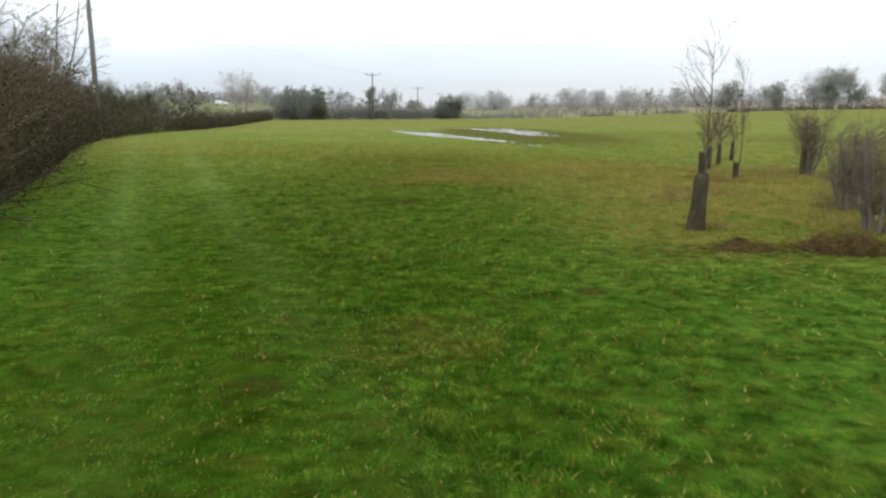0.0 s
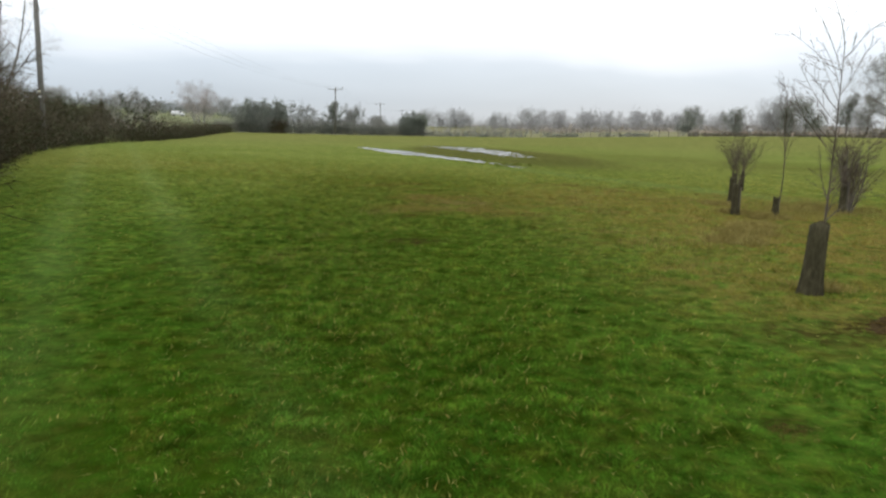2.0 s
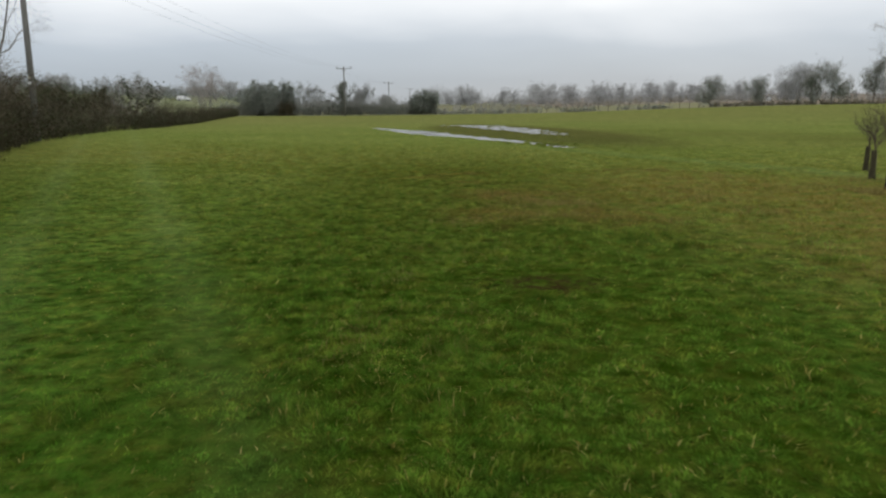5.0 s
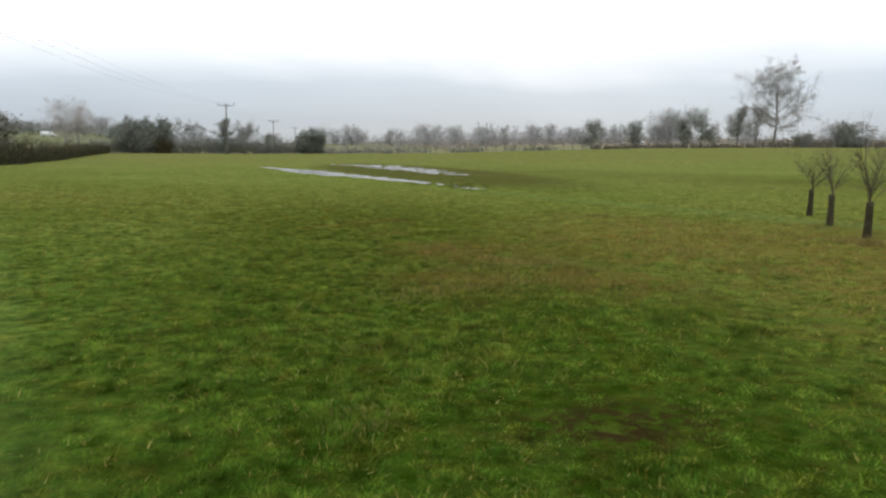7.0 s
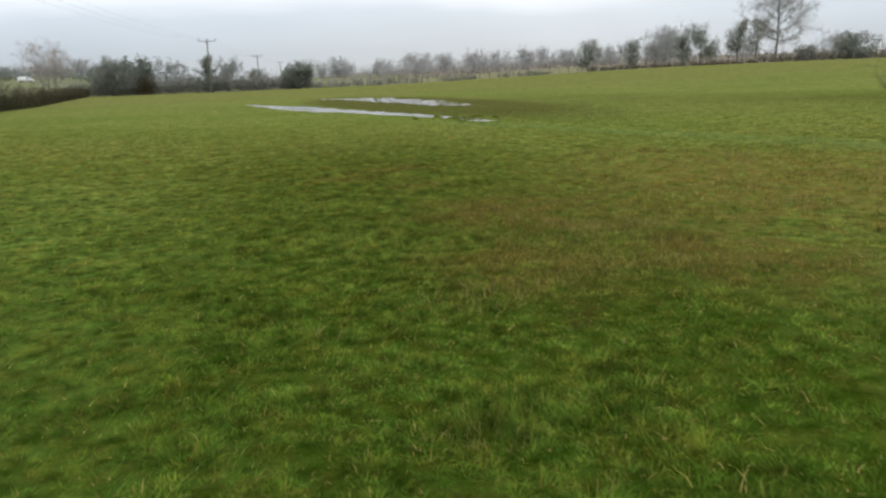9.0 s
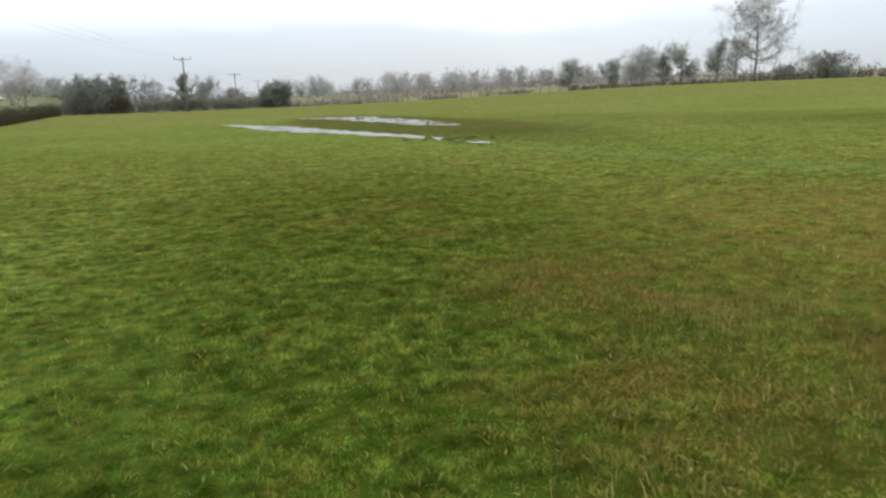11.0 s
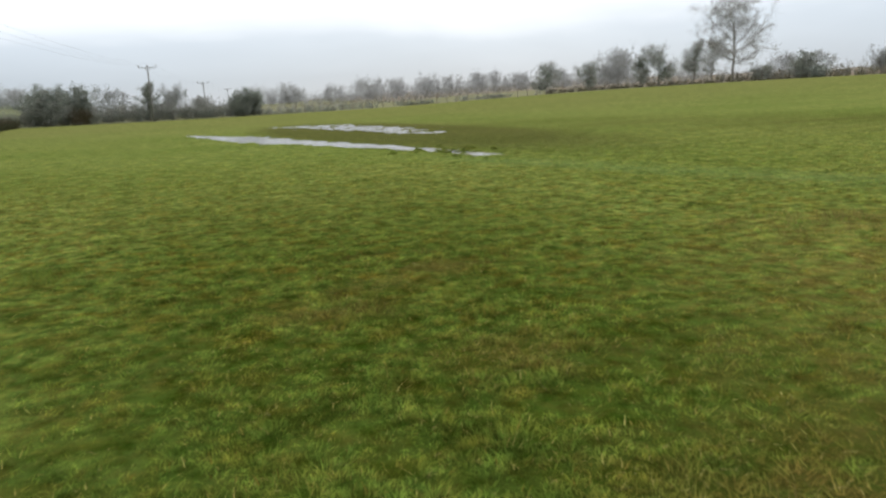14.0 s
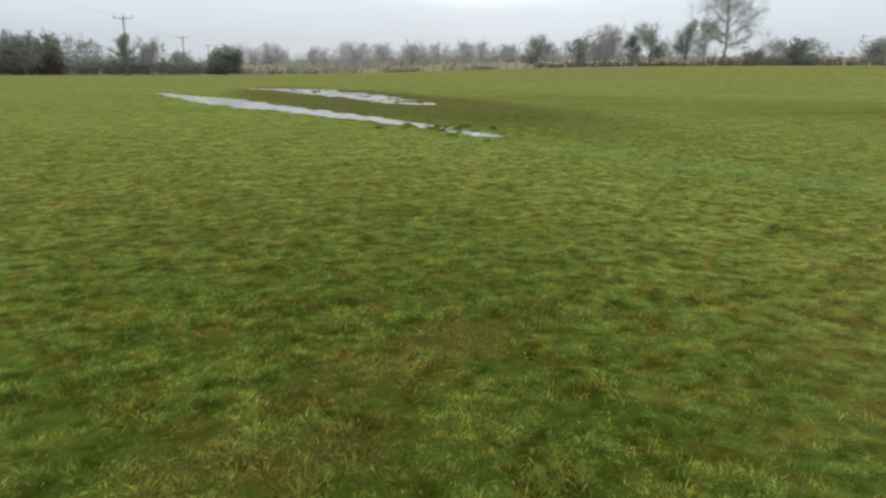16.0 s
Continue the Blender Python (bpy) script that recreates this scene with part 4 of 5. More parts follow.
ends = [line_pole(-17.46, 42.08, 8.9, 2.9, -3.0, "tall wooden power pole standing in the hedge", True),
        line_pole(-11.77, 150.5, 9.6, 2.9, -4.0, "wooden power pole with a steel crossarm"),
        line_pole(-4.99, 229.0, 9.7, 2.9, -4.0, "distant wooden power pole with a steel crossarm"),
        line_pole(1.8, 312.0, 10.2, 2.9, -4.0, "distant wooden power pole with a steel crossarm")]
for a3, b3 in zip(ends[:-1], ends[1:]):
    for a, b in zip(a3, b3):
        s = np.linspace(0, 1, 40)[:, None]
        run = np.array(a)[None] * (1 - s) + np.array(b)[None] * s
        run[:, 2] -= 4 * 1.3 * (s * (1 - s))[:, 0]
        v, f = tubes(run[None], np.full((1, 40), 0.006), 5)
        tagged(new("overhead_wire", mesh_of("overhead_wire", v, [f], WIREMAT, True)), "thin sagging overhead power wire between poles", "wire", "overhead wires")

# ---------------------------------------------------------------- far fence
def post_mesh(r, h):
    bm = bmesh.new()
    rod(bm, r, r * 0.85, (0, 0, 0), (0, 0, h), 7)
    rod(bm, r * 0.85, 0.01, (0, 0, h), (0, 0, h + r), 7)
    me = bpy.data.meshes.new("post")
    bm.to_mesh(me)
    bm.free()
    me.materials.append(FENCEWOOD)
    return me


def stock_fence(ends, step, label, seed):
    rng = random.Random(seed)
    ends = np.array(ends, dtype=float)
    seg = np.hypot(*(ends[1:] - ends[:-1]).T)
    cum = np.concatenate([[0], np.cumsum(seg)])
    ox, oy = ends[0]
    ob = thing("fence", ox, oy, 0, label, "fence")
    me = post_mesh(0.065, 1.35)
    pts = []
    for d in np.arange(0, cum[-1], step):
        x, y = np.interp(d, cum, ends[:, 0]), np.interp(d, cum, ends[:, 1])
        z = ground_z(x, y)
        p = part("post", me, ob)
        p.matrix_basis = pose(x - ox, y - oy, z - 0.15, rng.uniform(-4, 4), rng.uniform(-4, 4), rng.uniform(0, 90))
        pts.append((x - ox, y - oy, z))
    pts = np.array(pts)
    for h in (0.35, 0.7, 1.05):
        v, f = tubes((pts + np.array([0, 0, h]))[None], np.full((1, len(pts)), 0.008), 4)
        part("wire", mesh_of("wire", v, [f], WIREMAT), ob)
    return ob


stock_fence([(5.0, 158.2), (14.0, 150.4), (25.0, 142.6), (44.0, 141.6), (60.0, 141.6)], 1.9, "post and wire stock fence along the far boundary", 3)
stock_fence([(60.0, 141.6), (84.0, 137.0), (103.0, 123.5)], 2.6, "post and wire stock fence along the far boundary", 4)

# short rail fence beyond the low hedge
rail = thing("rail_fence", -31.5, 84.0, ground_z(-31.5, 84.0), "short weathered post and rail fence behind the hedge", "fence", "", "", 80)
for k in range(4):
    bm = bmesh.new()
    box(bm, 0.12, 0.12, 1.6, (k * 1.8, 0, 0.6))
    bmesh.ops.bevel(bm, geom=bm.edges[:], offset=0.01, segments=1)
    part_bm("post", bm, FENCEWOOD, rail)
for h in (0.7, 1.2):
    bm = bmesh.new()
    box(bm, 5.6, 0.05, 0.11, (2.7, -0.085, h))
    bmesh.ops.bevel(bm, geom=bm.edges[:], offset=0.008, segments=1)
    part_bm("rail", bm, FENCEWOOD, rail)

# ---------------------------------------------------------------- far small things
def white_van(x, y, turn):
    ob = thing("van", x, y, ground_z(x, y), "white van parked in a far field", "van", "", "", turn)
    prof = [(-2.4, 0.35), (2.3, 0.35), (2.45, 0.9), (1.65, 1.05), (1.05, 1.85), (-2.3, 1.95), (-2.45, 1.0)]
    bm = bmesh.new()
    vs = [[bm.verts.new((px_, sy, pz)) for px_, pz in prof] for sy in (-0.9, 0.9)]
    bm.faces.new(vs[0])
    bm.faces.new(vs[1][::-1])
    for i in range(len(prof)):
        j = (i + 1) % len(prof)
        bm.faces.new((vs[0][j], vs[0][i], vs[1][i], vs[1][j]))
    bmesh.ops.recalc_face_normals(bm, faces=bm.faces[:])
    bmesh.ops.bevel(bm, geom=bm.edges[:], offset=0.08, segments=2)
    part_bm("body", bm, WHITE, ob, "", True)
    for nm, sx, at3 in (("side_window", 0.75, (0.75, -0.905, 1.45)), ("side_window", 0.75, (0.75, 0.905, 1.45))):
        bm = bmesh.new()
        box(bm, sx, 0.02, 0.45, at3)
        part_bm(nm, bm, CARGLASS, ob, "dark glass")
    bm = bmesh.new()
    box(bm, 0.02, 1.5, 0.8, (0, 0, 0))
    bmesh.ops.transform(bm, matrix=pose(1.38, 0, 1.46, 0, -37, 0), verts=bm.verts[:])
    part_bm("windscreen", bm, CARGLASS, ob, "dark glass")
    for sx in (-1.5, 1.5):
        for sy in (-0.82, 0.82):
            bm = bmesh.new()
            rod(bm, 0.34, 0.34, (sx, sy - 0.11, 0.34), (sx, sy + 0.11, 0.34), 18)
            wheel = part_bm("tyre", bm, RUBBER, ob)
            bm = bmesh.new()
            rod(bm, 0.2, 0.2, (sx, sy - 0.12, 0.34), (sx, sy + 0.12, 0.34), 14)
            part_bm("rim", bm, STEEL, wheel)


white_van(-83.6, 290.8, 6)

bale = thing("hay_bale", 105.5, 217.0, ground_z(105.5, 217.0) - 0.02, "round bale in white plastic wrap on rising ground", "bale")
bm = bmesh.new()
rod(bm, 0.5, 0.5, (-0.5, 0, 0.5), (0.5, 0, 0.5), 28)
bmesh.ops.bevel(bm, geom=[e for e in bm.edges if e.calc_face_angle(0) > 1.0], offset=0.12, segments=3)
bmesh.ops.recalc_face_normals(bm, faces=bm.faces)
part_bm("wrap", bm, WRAP, bale, "", False)


# ---------------------------------------------------------------- young trees in guards
def sapling(x, y, top, seed, label, guard_h=0.65, guard_r=0.075, tilt=(0, 0), shoots=9, spread_deg=30, start=0.75, twiggy=5, whip=False, wide=0.6):
    rng = np.random.default_rng(seed)
    base = ground_z(x, y)
    ob = thing("sapling", x, y, base - 0.03, label, "sapling", "young trees in guards")
    H = top
    P = trunk_line(rng, H if whip else max(start * H, guard_h + 0.1), (0.03, 0.0), 7)
    r0 = 0.012 if whip else 0.017
    R = (r0 * np.linspace(1, 0.22 if whip else 0.7, 7))[None]
    v, f = tubes(P, R, 7)
    part("trunk", mesh_of("trunk", v, [f], SAPBARK, True), ob)
    L0 = np.array([H])
    if whip:
        B1, R1, L1 = sprout(rng, P, R, L0, shoots, 0.34, spread_deg, 5, 0.10, 0.10, start, 0.55, 0.0035)
    else:
        B1, R1, L1 = sprout(rng, P[:, -3:], R[:, -3:], L0, shoots, wide, spread_deg, 5, 0.14, 0.10, 0.1, 0.38, 0.004)
    B2, R2, L2 = sprout(rng, B1, R1, L1, twiggy, 0.45, 38, 4, 0.14, 0.06, 0.15, 0.5, 0.0022)
    B3, R3, L3 = sprout(rng, B2, R2, L2, 3, 0.5, 38, 3, 0.1, 0.02, 0.2, 0.6, 0.0016)
    for i in range(len(B1)):
        v, f = tubes(B1[i:i + 1], R1[i:i + 1], 5)
        branch = part("branch", mesh_of("branch", v, [f], SAPBARK, True), ob)
        a, b = i * twiggy, (i + 1) * twiggy
        v, f = joined(tubes(B2[a:b], R2[a:b], 4), tubes(B3[3 * a:3 * b], R3[3 * a:3 * b], 3))
        part("twig_spray", mesh_of("twig_spray", v, [f], SAPBARK), branch)["kind"] = "stuff"
    if guard_h:
        # a sleeve with an uneven rim, open at the top, a little leaning
        sides, rows = 22, 9
        a = np.arange(sides) / sides * 2 * np.pi
        hs = np.linspace(0, guard_h, rows)
        ring = []
        for inner in (0, 1):
            for k, h in enumerate(hs if not inner else hs[::-1]):
                flare = 1 + 0.45 * (1 - h / guard_h) ** 3 - (0.07 if inner else 0)
                rr = guard_r * flare * (1 + 0.05 * np.sin(3 * a + seed) + 0.03 * np.sin(7 * a + 4 * h))
                zz = h + (0.02 * np.sin(2 * a + seed) if h == guard_h else 0)
                ring.append(np.stack([rr * np.cos(a) + tilt[0] * h, rr * np.sin(a) + tilt[1] * h, np.broadcast_to(zz, a.shape)], axis=1))
        V = np.concatenate(ring)
        idx = np.arange(len(V)).reshape(-1, sides)
        nx = np.roll(idx, -1, axis=1)
        F = np.stack([idx[:-1], nx[:-1], nx[1:], idx[1:]], axis=-1).reshape(-1, 4)
        part("tree_guard", mesh_of("tree_guard", V, [F], GUARD, True), ob, "dark weathered sleeve guard")
        bm = bmesh.new()
        box(bm, 0.018, 0.018, guard_h * 0.9, (guard_r * 1.15, 0.0, guard_h * 0.45))
        part_bm("stake", bm, FENCEWOOD, ob, "short wooden stake")
    return ob


sapling(4.87, 8.97, 2.3, 201, "young tree with a tall whip in a guard", 0.68, 0.085, (0.06, 0.02), 20, 46, 0.26, 5, True)
sapling(7.40, 15.93, 1.25, 202, "young cut-back tree in a dark guard", 0.62, 0.066, (-0.02, 0.0), 9, 26, 0.55, 5)
sapling(8.42, 18.35, 1.5, 203, "young cut-back tree with a fan of twigs", 0.60, 0.054, (0.02, 0.0), 18, 30, 0.55, 8)
sapling(7.95, 15.5, 2.25, 204, "young tree with thin upright shoots", 0.42, 0.055, (0.0, 0.0), 14, 24, 0.40, 6, True)
sapling(9.45, 20.4, 1.5, 205, "young cut-back tree in a dark guard", 0.60, 0.052, (0.0, 0.0), 15, 30, 0.55, 7)
sapling(10.6, 22.4, 1.45, 206, "young cut-back tree in a dark guard", 0.58, 0.050, (0.03, 0.0), 15, 34, 0.55, 7)
sapling(9.85, 16.5, 1.7, 207, "young cut-back tree with a bushy head", 0.6, 0.062, (0.0, 0.0), 22, 28, 0.42, 9)

SHRUBS = "leafless shrubs beside the young trees"
for i, (x, y, top, wd, lab) in enumerate([(7.72, 10.95, 1.3, 0.6, "upright dense brown leafless shrub"), (8.0, 11.2, 1.2, 0.55, "upright dense brown leafless shrub"), (6.9, 8.75, 1.3, 0.7, "dense brown leafless shrub with many stems"),
                                          (7.35, 8.75, 1.1, 0.5, "dense brown leafless shrub with many stems"), (10.05, 16.62, 1.45, 0.75, "upright dense brown leafless shrub")]):
    bush(x, y, ground_z(x, y) + top, wd, lab, 220 + i, REDTWIG, BRAMBLE, 0, 15, 0.018, SHRUBS, "shrub", "shrub", 0.0045, 0.03, 17, (9, 5, 4))



def heap(x, y, rx, ry, h, label, seed, turn=0.0, litter=500):
    """A low heap of turned earth under dead stems."""
    rng = np.random.default_rng(seed)
    ob = thing("soil_heap", x, y, ground_z(x, y) - 0.03, label, "soil heap", "heaps of turned earth", "", turn)
    n, m = 44, 30
    u, v = np.meshgrid(np.linspace(-1, 1, n), np.linspace(-1, 1, m))
    d = np.hypot(u, v)
    z = h * np.clip(1 - d ** 1.6, 0, 1) * (0.8 + 0.5 * lump(u * rx, v * ry, 0.35, seed)) + 0.02 * lump(u * rx, v * ry, 0.11, seed + 1) - 0.05 * ease(d, 0.8, 1.1)
    idx = np.arange(n * m).reshape(m, n)
    F = np.stack([idx[:-1, :-1], idx[:-1, 1:], idx[1:, 1:], idx[1:, :-1]], axis=-1).reshape(-1, 4)
    part("soil", mesh_of("soil", np.stack([u * rx, v * ry, z], axis=-1), [F], SOIL, True), ob)
    a, r = rng.random(litter) * 2 * np.pi, np.sqrt(rng.random(litter)) * 0.95
    sx, sy = r * np.cos(a) * rx, r * np.sin(a) * ry
    st = np.stack([sx, sy, h * np.clip(1 - r ** 1.6, 0, 1) * 0.8], axis=1)
    wy_ = unit(np.stack([rng.normal(0, 1, litter), rng.normal(0, 1, litter), 0.25 + 0.5 * rng.random(litter)], axis=1))
    P = bend(rng, st, wy_, 0.10 + 0.22 * rng.random(litter), 4, 0.2, -0.25)
    v_, f_ = tubes(P, np.full((litter, 1), 0.003) * np.linspace(1, 0.4, 4)[None], 3)
    part("dead_litter", mesh_of("dead_litter", v_, [f_], SCUFF), ob, "matted dead stems")["kind"] = "stuff"


heap(4.95, 7.75, 0.42, 0.28, 0.13, "low heap of dark turned earth in grass", 31, 10, 130)
heap(5.95, 7.66, 0.62, 0.40, 0.21, "heap of earth and matted dead stems", 32, -8, 420)


# ---------------------------------------------------------------- grass
def blades(rng, x, y, length, width, lean, bent=True, drift=0.0):
    """One triangle-tipped blade a point."""
    n = len(x)
    z = height(x, y) - 0.006
    a = rng.random(n) * 2 * np.pi
    face = np.stack([np.cos(a), np.sin(a), np.zeros(n)], axis=1) * width[:, None] * 0.5
    b = rng.random(n) * 2 * np.pi
    tip = np.stack([np.cos(b), np.sin(b)], axis=1) * (lean * length * (0.3 + 1.0 * rng.random(n)))[:, None] * 0.7 + drift * length[:, None]
    up = length * np.sqrt(np.clip(1 - np.minimum(lean, 1.08) ** 2 * 0.62, 0.2, 1))
    root = np.stack([x, y, z], axis=1)
    top = root + np.concatenate([tip, up[:, None]], axis=1)
    if not bent:
        V = np.stack([root - face, root + face, top], axis=1).reshape(-1, 3)
        return V, [np.arange(3 * n).reshape(-1, 3)]
    mid = root + np.concatenate([tip * 0.33, up[:, None] * 0.62], axis=1)
    V = np.stack([root - face, root + face, mid + face * 0.8, mid - face * 0.8, top], axis=1).reshape(-1, 3)
    i = np.arange(n)[:, None] * 5
    return V, [i + np.array([[0, 1, 2, 3]]), i + np.array([[3, 2, 4]])]


def spot_share(x, y, rows):
    out = np.zeros_like(x)
    edge = 1.5 - 0.3 * lump(x, y, 0.4, 21)
    for px_, py_, rx, ry, k in rows:
        out = np.maximum(out, k * np.clip(edge - np.hypot((x - px_) / rx, (y - py_) / ry), 0, 1))
    return out


grng = np.random.default_rng(77)
NEAR_D, FULL = 3.6, 9000.0
# strip beside the walk
uu = np.linspace(0, 16, 1600)
De = 1.94 * uu + 2.4
rho = FULL * np.minimum(1, (NEAR_D / De) ** 2)
cdf = np.cumsum(rho)
count = int(2 * 20.0 * rho.sum() * (uu[1] - uu[0]))
lat = np.interp(grng.random(count) * cdf[-1], cdf, uu) * grng.choice([-1, 1], count)
yy = grng.uniform(2.0, 22.0, count)
spine = np.interp(yy, [0, 2.5, 4.5, 7.5, 10.5, 14.5, 17.5, 20, 22], [1.9, 1.9, 1.4, 0.5, 0.15, 0.1, 0.2, 0.6, 1.0])
xx = spine + lat
dist = 1.94 * np.abs(lat) + 2.4
# sector ahead of the walk's end
rr = np.linspace(0.5, 42, 2000)
dens = FULL * np.minimum(1, (NEAR_D / (rr + 2.2)) ** 2) * rr * 2.9
cd2 = np.cumsum(dens)
count2 = int(dens.sum() * (rr[1] - rr[0]))
rad = np.interp(grng.random(count2) * cd2[-1], cd2, rr)
ang = radians(82) + grng.uniform(-1.45, 1.45, count2)
x2, y2 = 0.9 + rad * np.cos(ang), 21.2 + rad * np.sin(ang)
ok = y2 > 22.0
xx, yy, dist = np.concatenate([xx, x2[ok]]), np.concatenate([yy, y2[ok]]), np.concatenate([dist, rad[ok] + 2.4])
# keep off bare earth and inside the hedge line; tufted growth
mud = spot_share(xx, yy, MUD + [(a, b, r, 0.7 * r, 0.9 * k) for a, b, r, k in SCUFFS])
straw = spot_share(xx, yy, STRAW)
def tufts(x, y):
    u, v = x + 0.12 * lump(x, y, 0.8, 34), y + 0.12 * lump(x, y, 0.8, 35)
    return 0.75 * lump(u, v, 0.27, 31) + 0.7 * lump(u, v, 0.12, 32) + 0.4 * lump(u, v, 0.7, 38)


clump = tufts(xx, yy)
pit = np.clip(lump(xx, yy, 0.33, 61) + 0.6 * lump(xx, yy, 0.14, 62) - 0.75, 0, 0.5) * 2
keep = (grng.random(len(xx)) > 0.93 * mud) & (grng.random(len(xx)) < np.clip(0.88 + 0.45 * clump, 0.5, 1.0)) & (grng.random(len(xx)) > 0.95 * pit) & (xx > -1.6 - 0.42 * yy + 0.3) & (height(xx, yy) > WATER_Z + 0.025)
xx, yy, dist, clump, straw, pit = xx[keep], yy[keep], dist[keep], clump[keep], straw[keep], pit[keep]
lane = ease(-(xx - 2.9 + 0.351 * yy), -0.4, 0.4)
tall = (0.036 + 0.030 * np.clip(clump, -1.2, 1.3) + 0.010 * lump(xx, yy, 2.6, 33)) * (1 - 0.36 * lane) * (1 + 0.15 * straw) * (1 + 1.3 * np.clip(lump(xx, yy, 0.62, 71) - 0.4, 0, 0.7)) * (1 - 0.4 * pit) * (1 - 0.22 * ease(yy, 18.5, 21))
tall = tall * (1 - 0.65 * spot_share(xx, yy, [(a, b, rx * 1.5, ry * 2.0, k) for a, b, rx, ry, k in MUD]))
tall = np.clip(0.88 * tall, 0.014, 0.14) * (0.65 + 0.7 * grng.random(len(xx)))
wide = 0.0046 * np.clip(dist / NEAR_D, 1, 4.2) * (0.7 + 0.6 * grng.random(len(xx)))
tall = tall * np.clip(dist / 9, 1, 1.15)
lean = 0.7 + 0.7 * grng.random(len(xx))
step = 0.02
drift = -np.stack([tufts(xx + step, yy) - clump, tufts(xx, yy + step) - clump], axis=1) / step * 0.07 + np.stack([0.25 * lump(xx, yy, 1.6, 36), 0.25 * lump(xx, yy, 1.6, 37)], axis=1)
drift = drift * np.minimum(1, 0.75 / np.maximum(np.hypot(drift[:, 0], drift[:, 1]), 1e-6))[:, None]
near = dist < 4.6
# dead blades lying on the sward
lie = (dist < 9) & (grng.random(len(xx)) < 0.003 + 0.07 * straw)
v, f = blades(grng, xx[lie], yy[lie], 0.028 + 0.03 * grng.random(lie.sum()), np.full(lie.sum(), 0.0042), np.full(lie.sum(), 1.6))
h0 = np.repeat(height(xx[lie], yy[lie]), 5)
v[:, 2] = h0 + 0.35 * (v[:, 2] - h0) + np.repeat(0.5 * tall[lie], 5)
tagged(new("dead_grass", mesh_of("dead_grass", v, f, STRAWBLADE)), "scattered dead straw-coloured blades in pasture grass", "grass", "", "stuff")
for nm, sel, bent in (("grass", near, True), ("grass", ~near, False)):
    v, f = blades(grng, xx[sel], yy[sel], tall[sel], wide[sel], lean[sel], bent, drift[sel])
    tagged(new(nm, mesh_of(nm, v, f, BLADES)), "short wet green pasture grass with brown patches", "grass", "", "stuff")


def tussocks(rows, label, mat, seed, per, length, width=0.0035, lean_=0.75):
    rng = np.random.default_rng(seed)
    xs, ys, ls = [], [], []
    for x, y, r, k in rows:
        n = int(per * k)
        a, q = rng.random(n) * 2 * np.pi, np.sqrt(rng.random(n)) * r
        xs.append(x + q * np.cos(a))
        ys.append(y + q * np.sin(a))
        ls.append(length * (0.5 + 0.7 * rng.random(n)) * (1.15 - 0.5 * q / r) * (0.6 + 0.4 * k))
    x, y, L = np.concatenate(xs), np.concatenate(ys), np.concatenate(ls)
    v, f = blades(rng, x, y, L, np.full(len(x), width), np.full(len(x), lean_) * (0.4 + 0.9 * rng.random(len(x))))
    tagged(new("tussock_grass", mesh_of("tussock_grass", v, f, mat)), label, "tussock grass", "", "stuff")


# rank growth: green tussocks in the sward, dead grass on the rough ground
tussocks([(2.72, 16.35, 0.26, 1.0), (2.97, 13.4, 0.2, 0.8), (0.28, 13.5, 0.24, 0.8), (0.29, 10.25, 0.24, 0.9), (-1.74, 23.6, 0.32, 0.9), (2.96, 14.03, 0.2, 0.7), (2.55, 15.9, 0.26, 0.8), (-8.76, 36.9, 0.6, 1.0), (-9.9, 40.2, 0.6, 1.0),
          (-0.16, 12.05, 0.22, 0.8), (-0.42, 9.37, 0.2, 0.6), (-1.5, 9.45, 0.2, 0.6), (2.89, 8.66, 0.2, 0.6), (1.08, 11.3, 0.2, 0.5), (4.03, 12.45, 0.26, 0.7), (0.54, 13.65, 0.2, 0.7), (-1.46, 15.83, 0.2, 0.5), (2.06, 22.57, 0.24, 0.6),
          (2.55, 13.9, 0.24, 0.7), (0.24, 9.38, 0.18, 0.6), (1.6, 6.8, 0.2, 0.5), (3.45, 6.43, 0.2, 0.6), (1.05, 12.75, 0.16, 0.5)],
         "darker green grass tussocks in the pasture", BLADES, 51, 620, 0.105, 0.0036, 0.95)
tussocks([(a, b, r * 1.25, k) for a, b, r, k in SCUFFS], "small scuffed tufts of dead brown grass", SCUFF, 55, 300, 0.045, 0.0036, 1.2)
tussocks([(0.30, 13.45, 0.2, 0.5), (-0.05, 12.1, 0.22, 0.6), (2.72, 16.3, 0.2, 0.5), (0.29, 10.3, 0.2, 0.5), (-0.3, 10.2, 0.3, 0.5), (-0.2, 10.75, 0.3, 0.5), (0.4, 10.9, 0.25, 0.4)], "long straw-tipped blades bent out of tussocks", STRAWBLADE, 56, 190, 0.12, 0.0032, 1.2)
rt = random.Random(8)
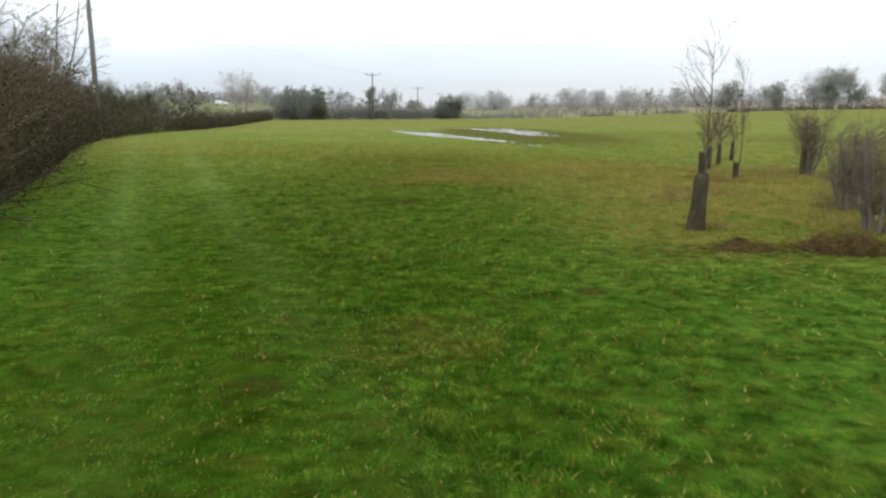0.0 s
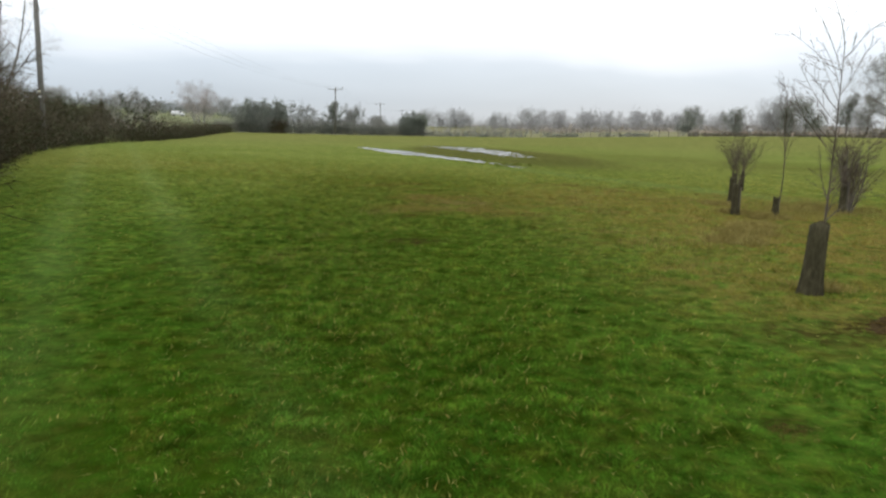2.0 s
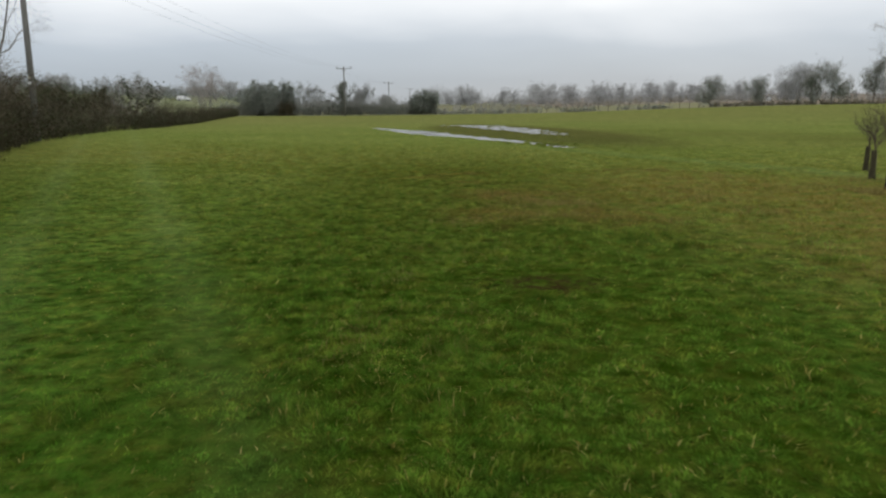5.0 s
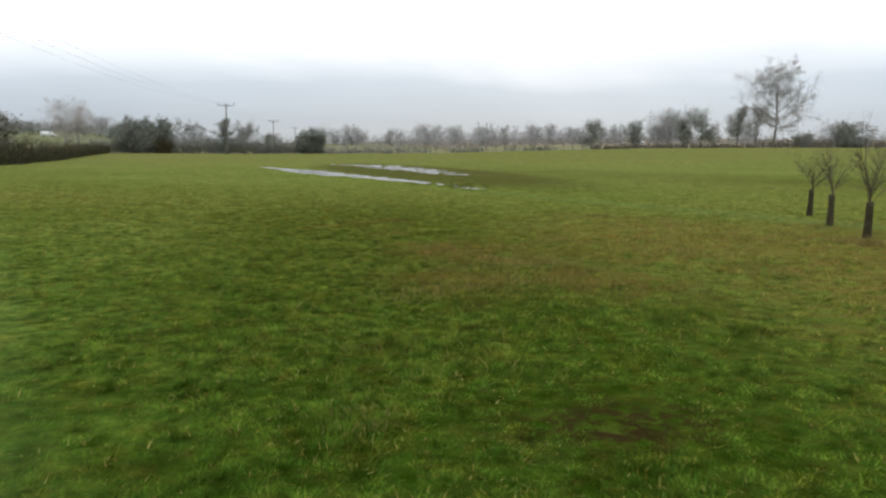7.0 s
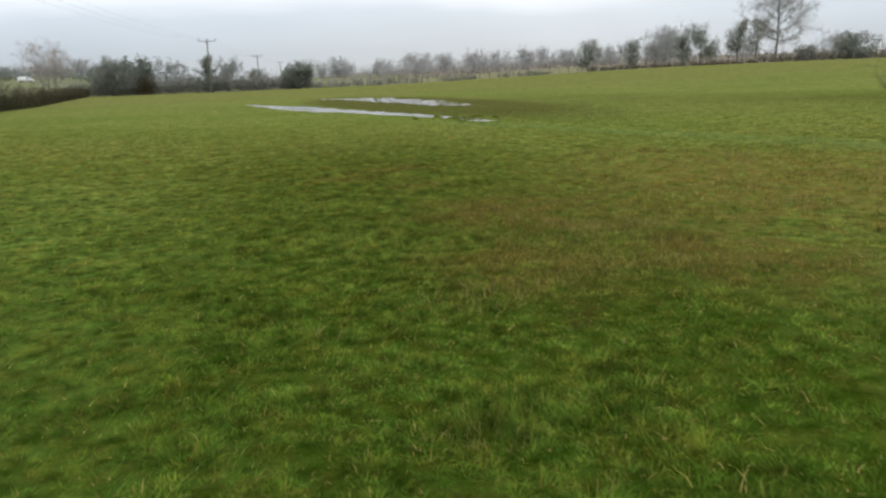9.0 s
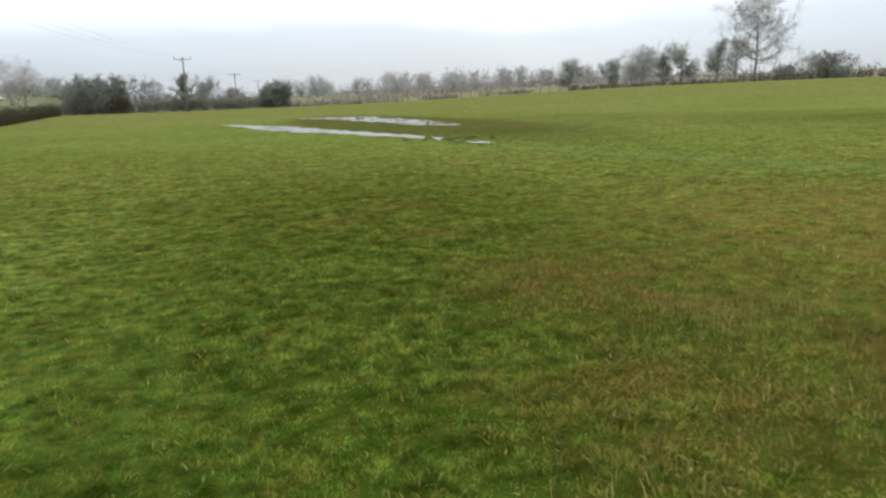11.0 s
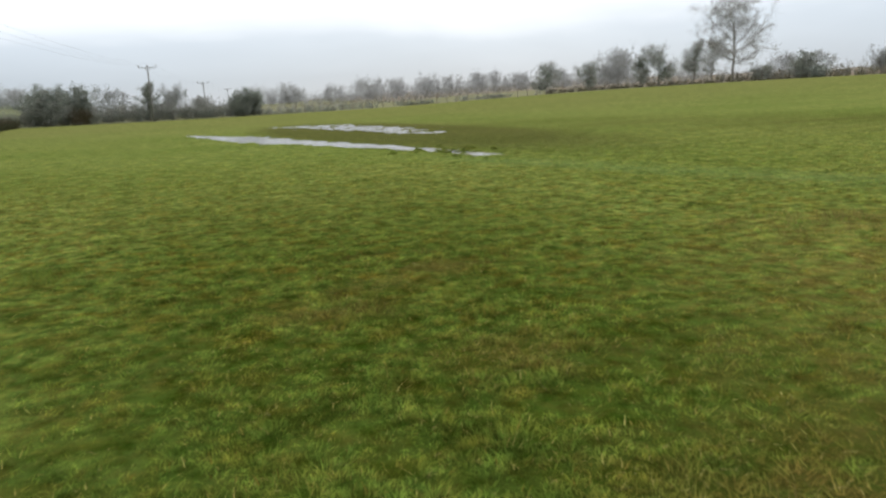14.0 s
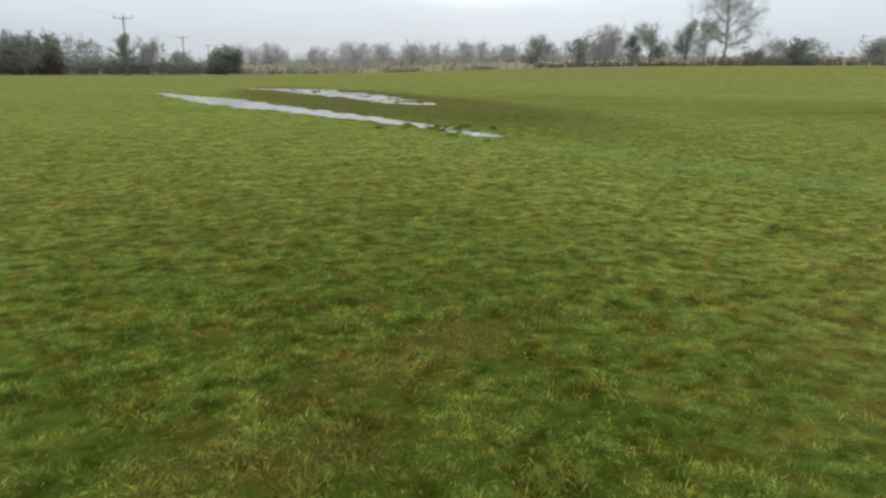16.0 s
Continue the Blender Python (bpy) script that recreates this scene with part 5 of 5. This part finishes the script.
rough = [(6.1, 12.8, 0.45, 1.0), (5.5, 12.3, 0.5, 0.9), (6.9, 13.4, 0.5, 0.8), (8.0, 15.5, 0.35, 1.0), (7.5, 16.2, 0.3, 0.8), (5.1, 9.25, 0.2, 0.6), (7.0, 9.0, 0.4, 0.9), (9.3, 16.6, 0.8, 1.0), (10.0, 17.2, 0.8, 1.0), (8.6, 18.0, 0.5, 0.8), (9.0, 20.0, 0.4, 0.8)]
rough += [(rt.uniform(4.2, 11.0), rt.uniform(8.0, 23.0), rt.uniform(0.15, 0.4), rt.uniform(0.2, 0.55)) for _ in range(46)]
rough += [(rt.gauss(1.9, 0.45), rt.gauss(17.6, 0.6), rt.uniform(0.1, 0.25), rt.uniform(0.15, 0.3)) for _ in range(16)]
rough += [(rt.gauss(2.2, 0.7), rt.gauss(15.7, 0.5), rt.uniform(0.1, 0.22), rt.uniform(0.15, 0.3)) for _ in range(14)]
tussocks([(x, y, r * 1.7, k) for x, y, r, k in rough], "matted brown dead grass on rough ground", STRAWBLADE, 52, 420, 0.15, 0.004)

# rank dead growth at the feet of the young trees, and tufts in the shallow end of the floodwater
tussocks([(6.3, 13.2, 0.5, 1.0), (5.7, 12.3, 0.45, 0.9), (6.9, 14.2, 0.45, 0.9), (7.8, 15.4, 0.4, 1.0), (7.5, 16.2, 0.3, 0.8), (5.1, 9.2, 0.2, 0.5), (7.0, 9.0, 0.4, 0.8), (7.8, 11.2, 0.4, 0.8), (9.2, 16.6, 0.9, 1.0), (10.2, 17.4, 0.9, 1.0), (8.0, 17.9, 0.4, 0.7)],
         "tall matted brown grass under young trees", STRAWBLADE, 53, 1300, 0.20, 0.005, 1.3)
rp = random.Random(12)
tussocks([(rp.gauss(5.7, 0.55), rp.gauss(36.3, 1.5), rp.uniform(0.08, 0.2), rp.uniform(0.4, 0.9)) for _ in range(26)] + [(rp.uniform(5.5, 9.5), rp.uniform(48, 76), rp.uniform(0.15, 0.4), rp.uniform(0.4, 0.8)) for _ in range(40)],
         "sparse grass tufts standing in shallow floodwater", BLADES, 54, 160, 0.12, 0.012)
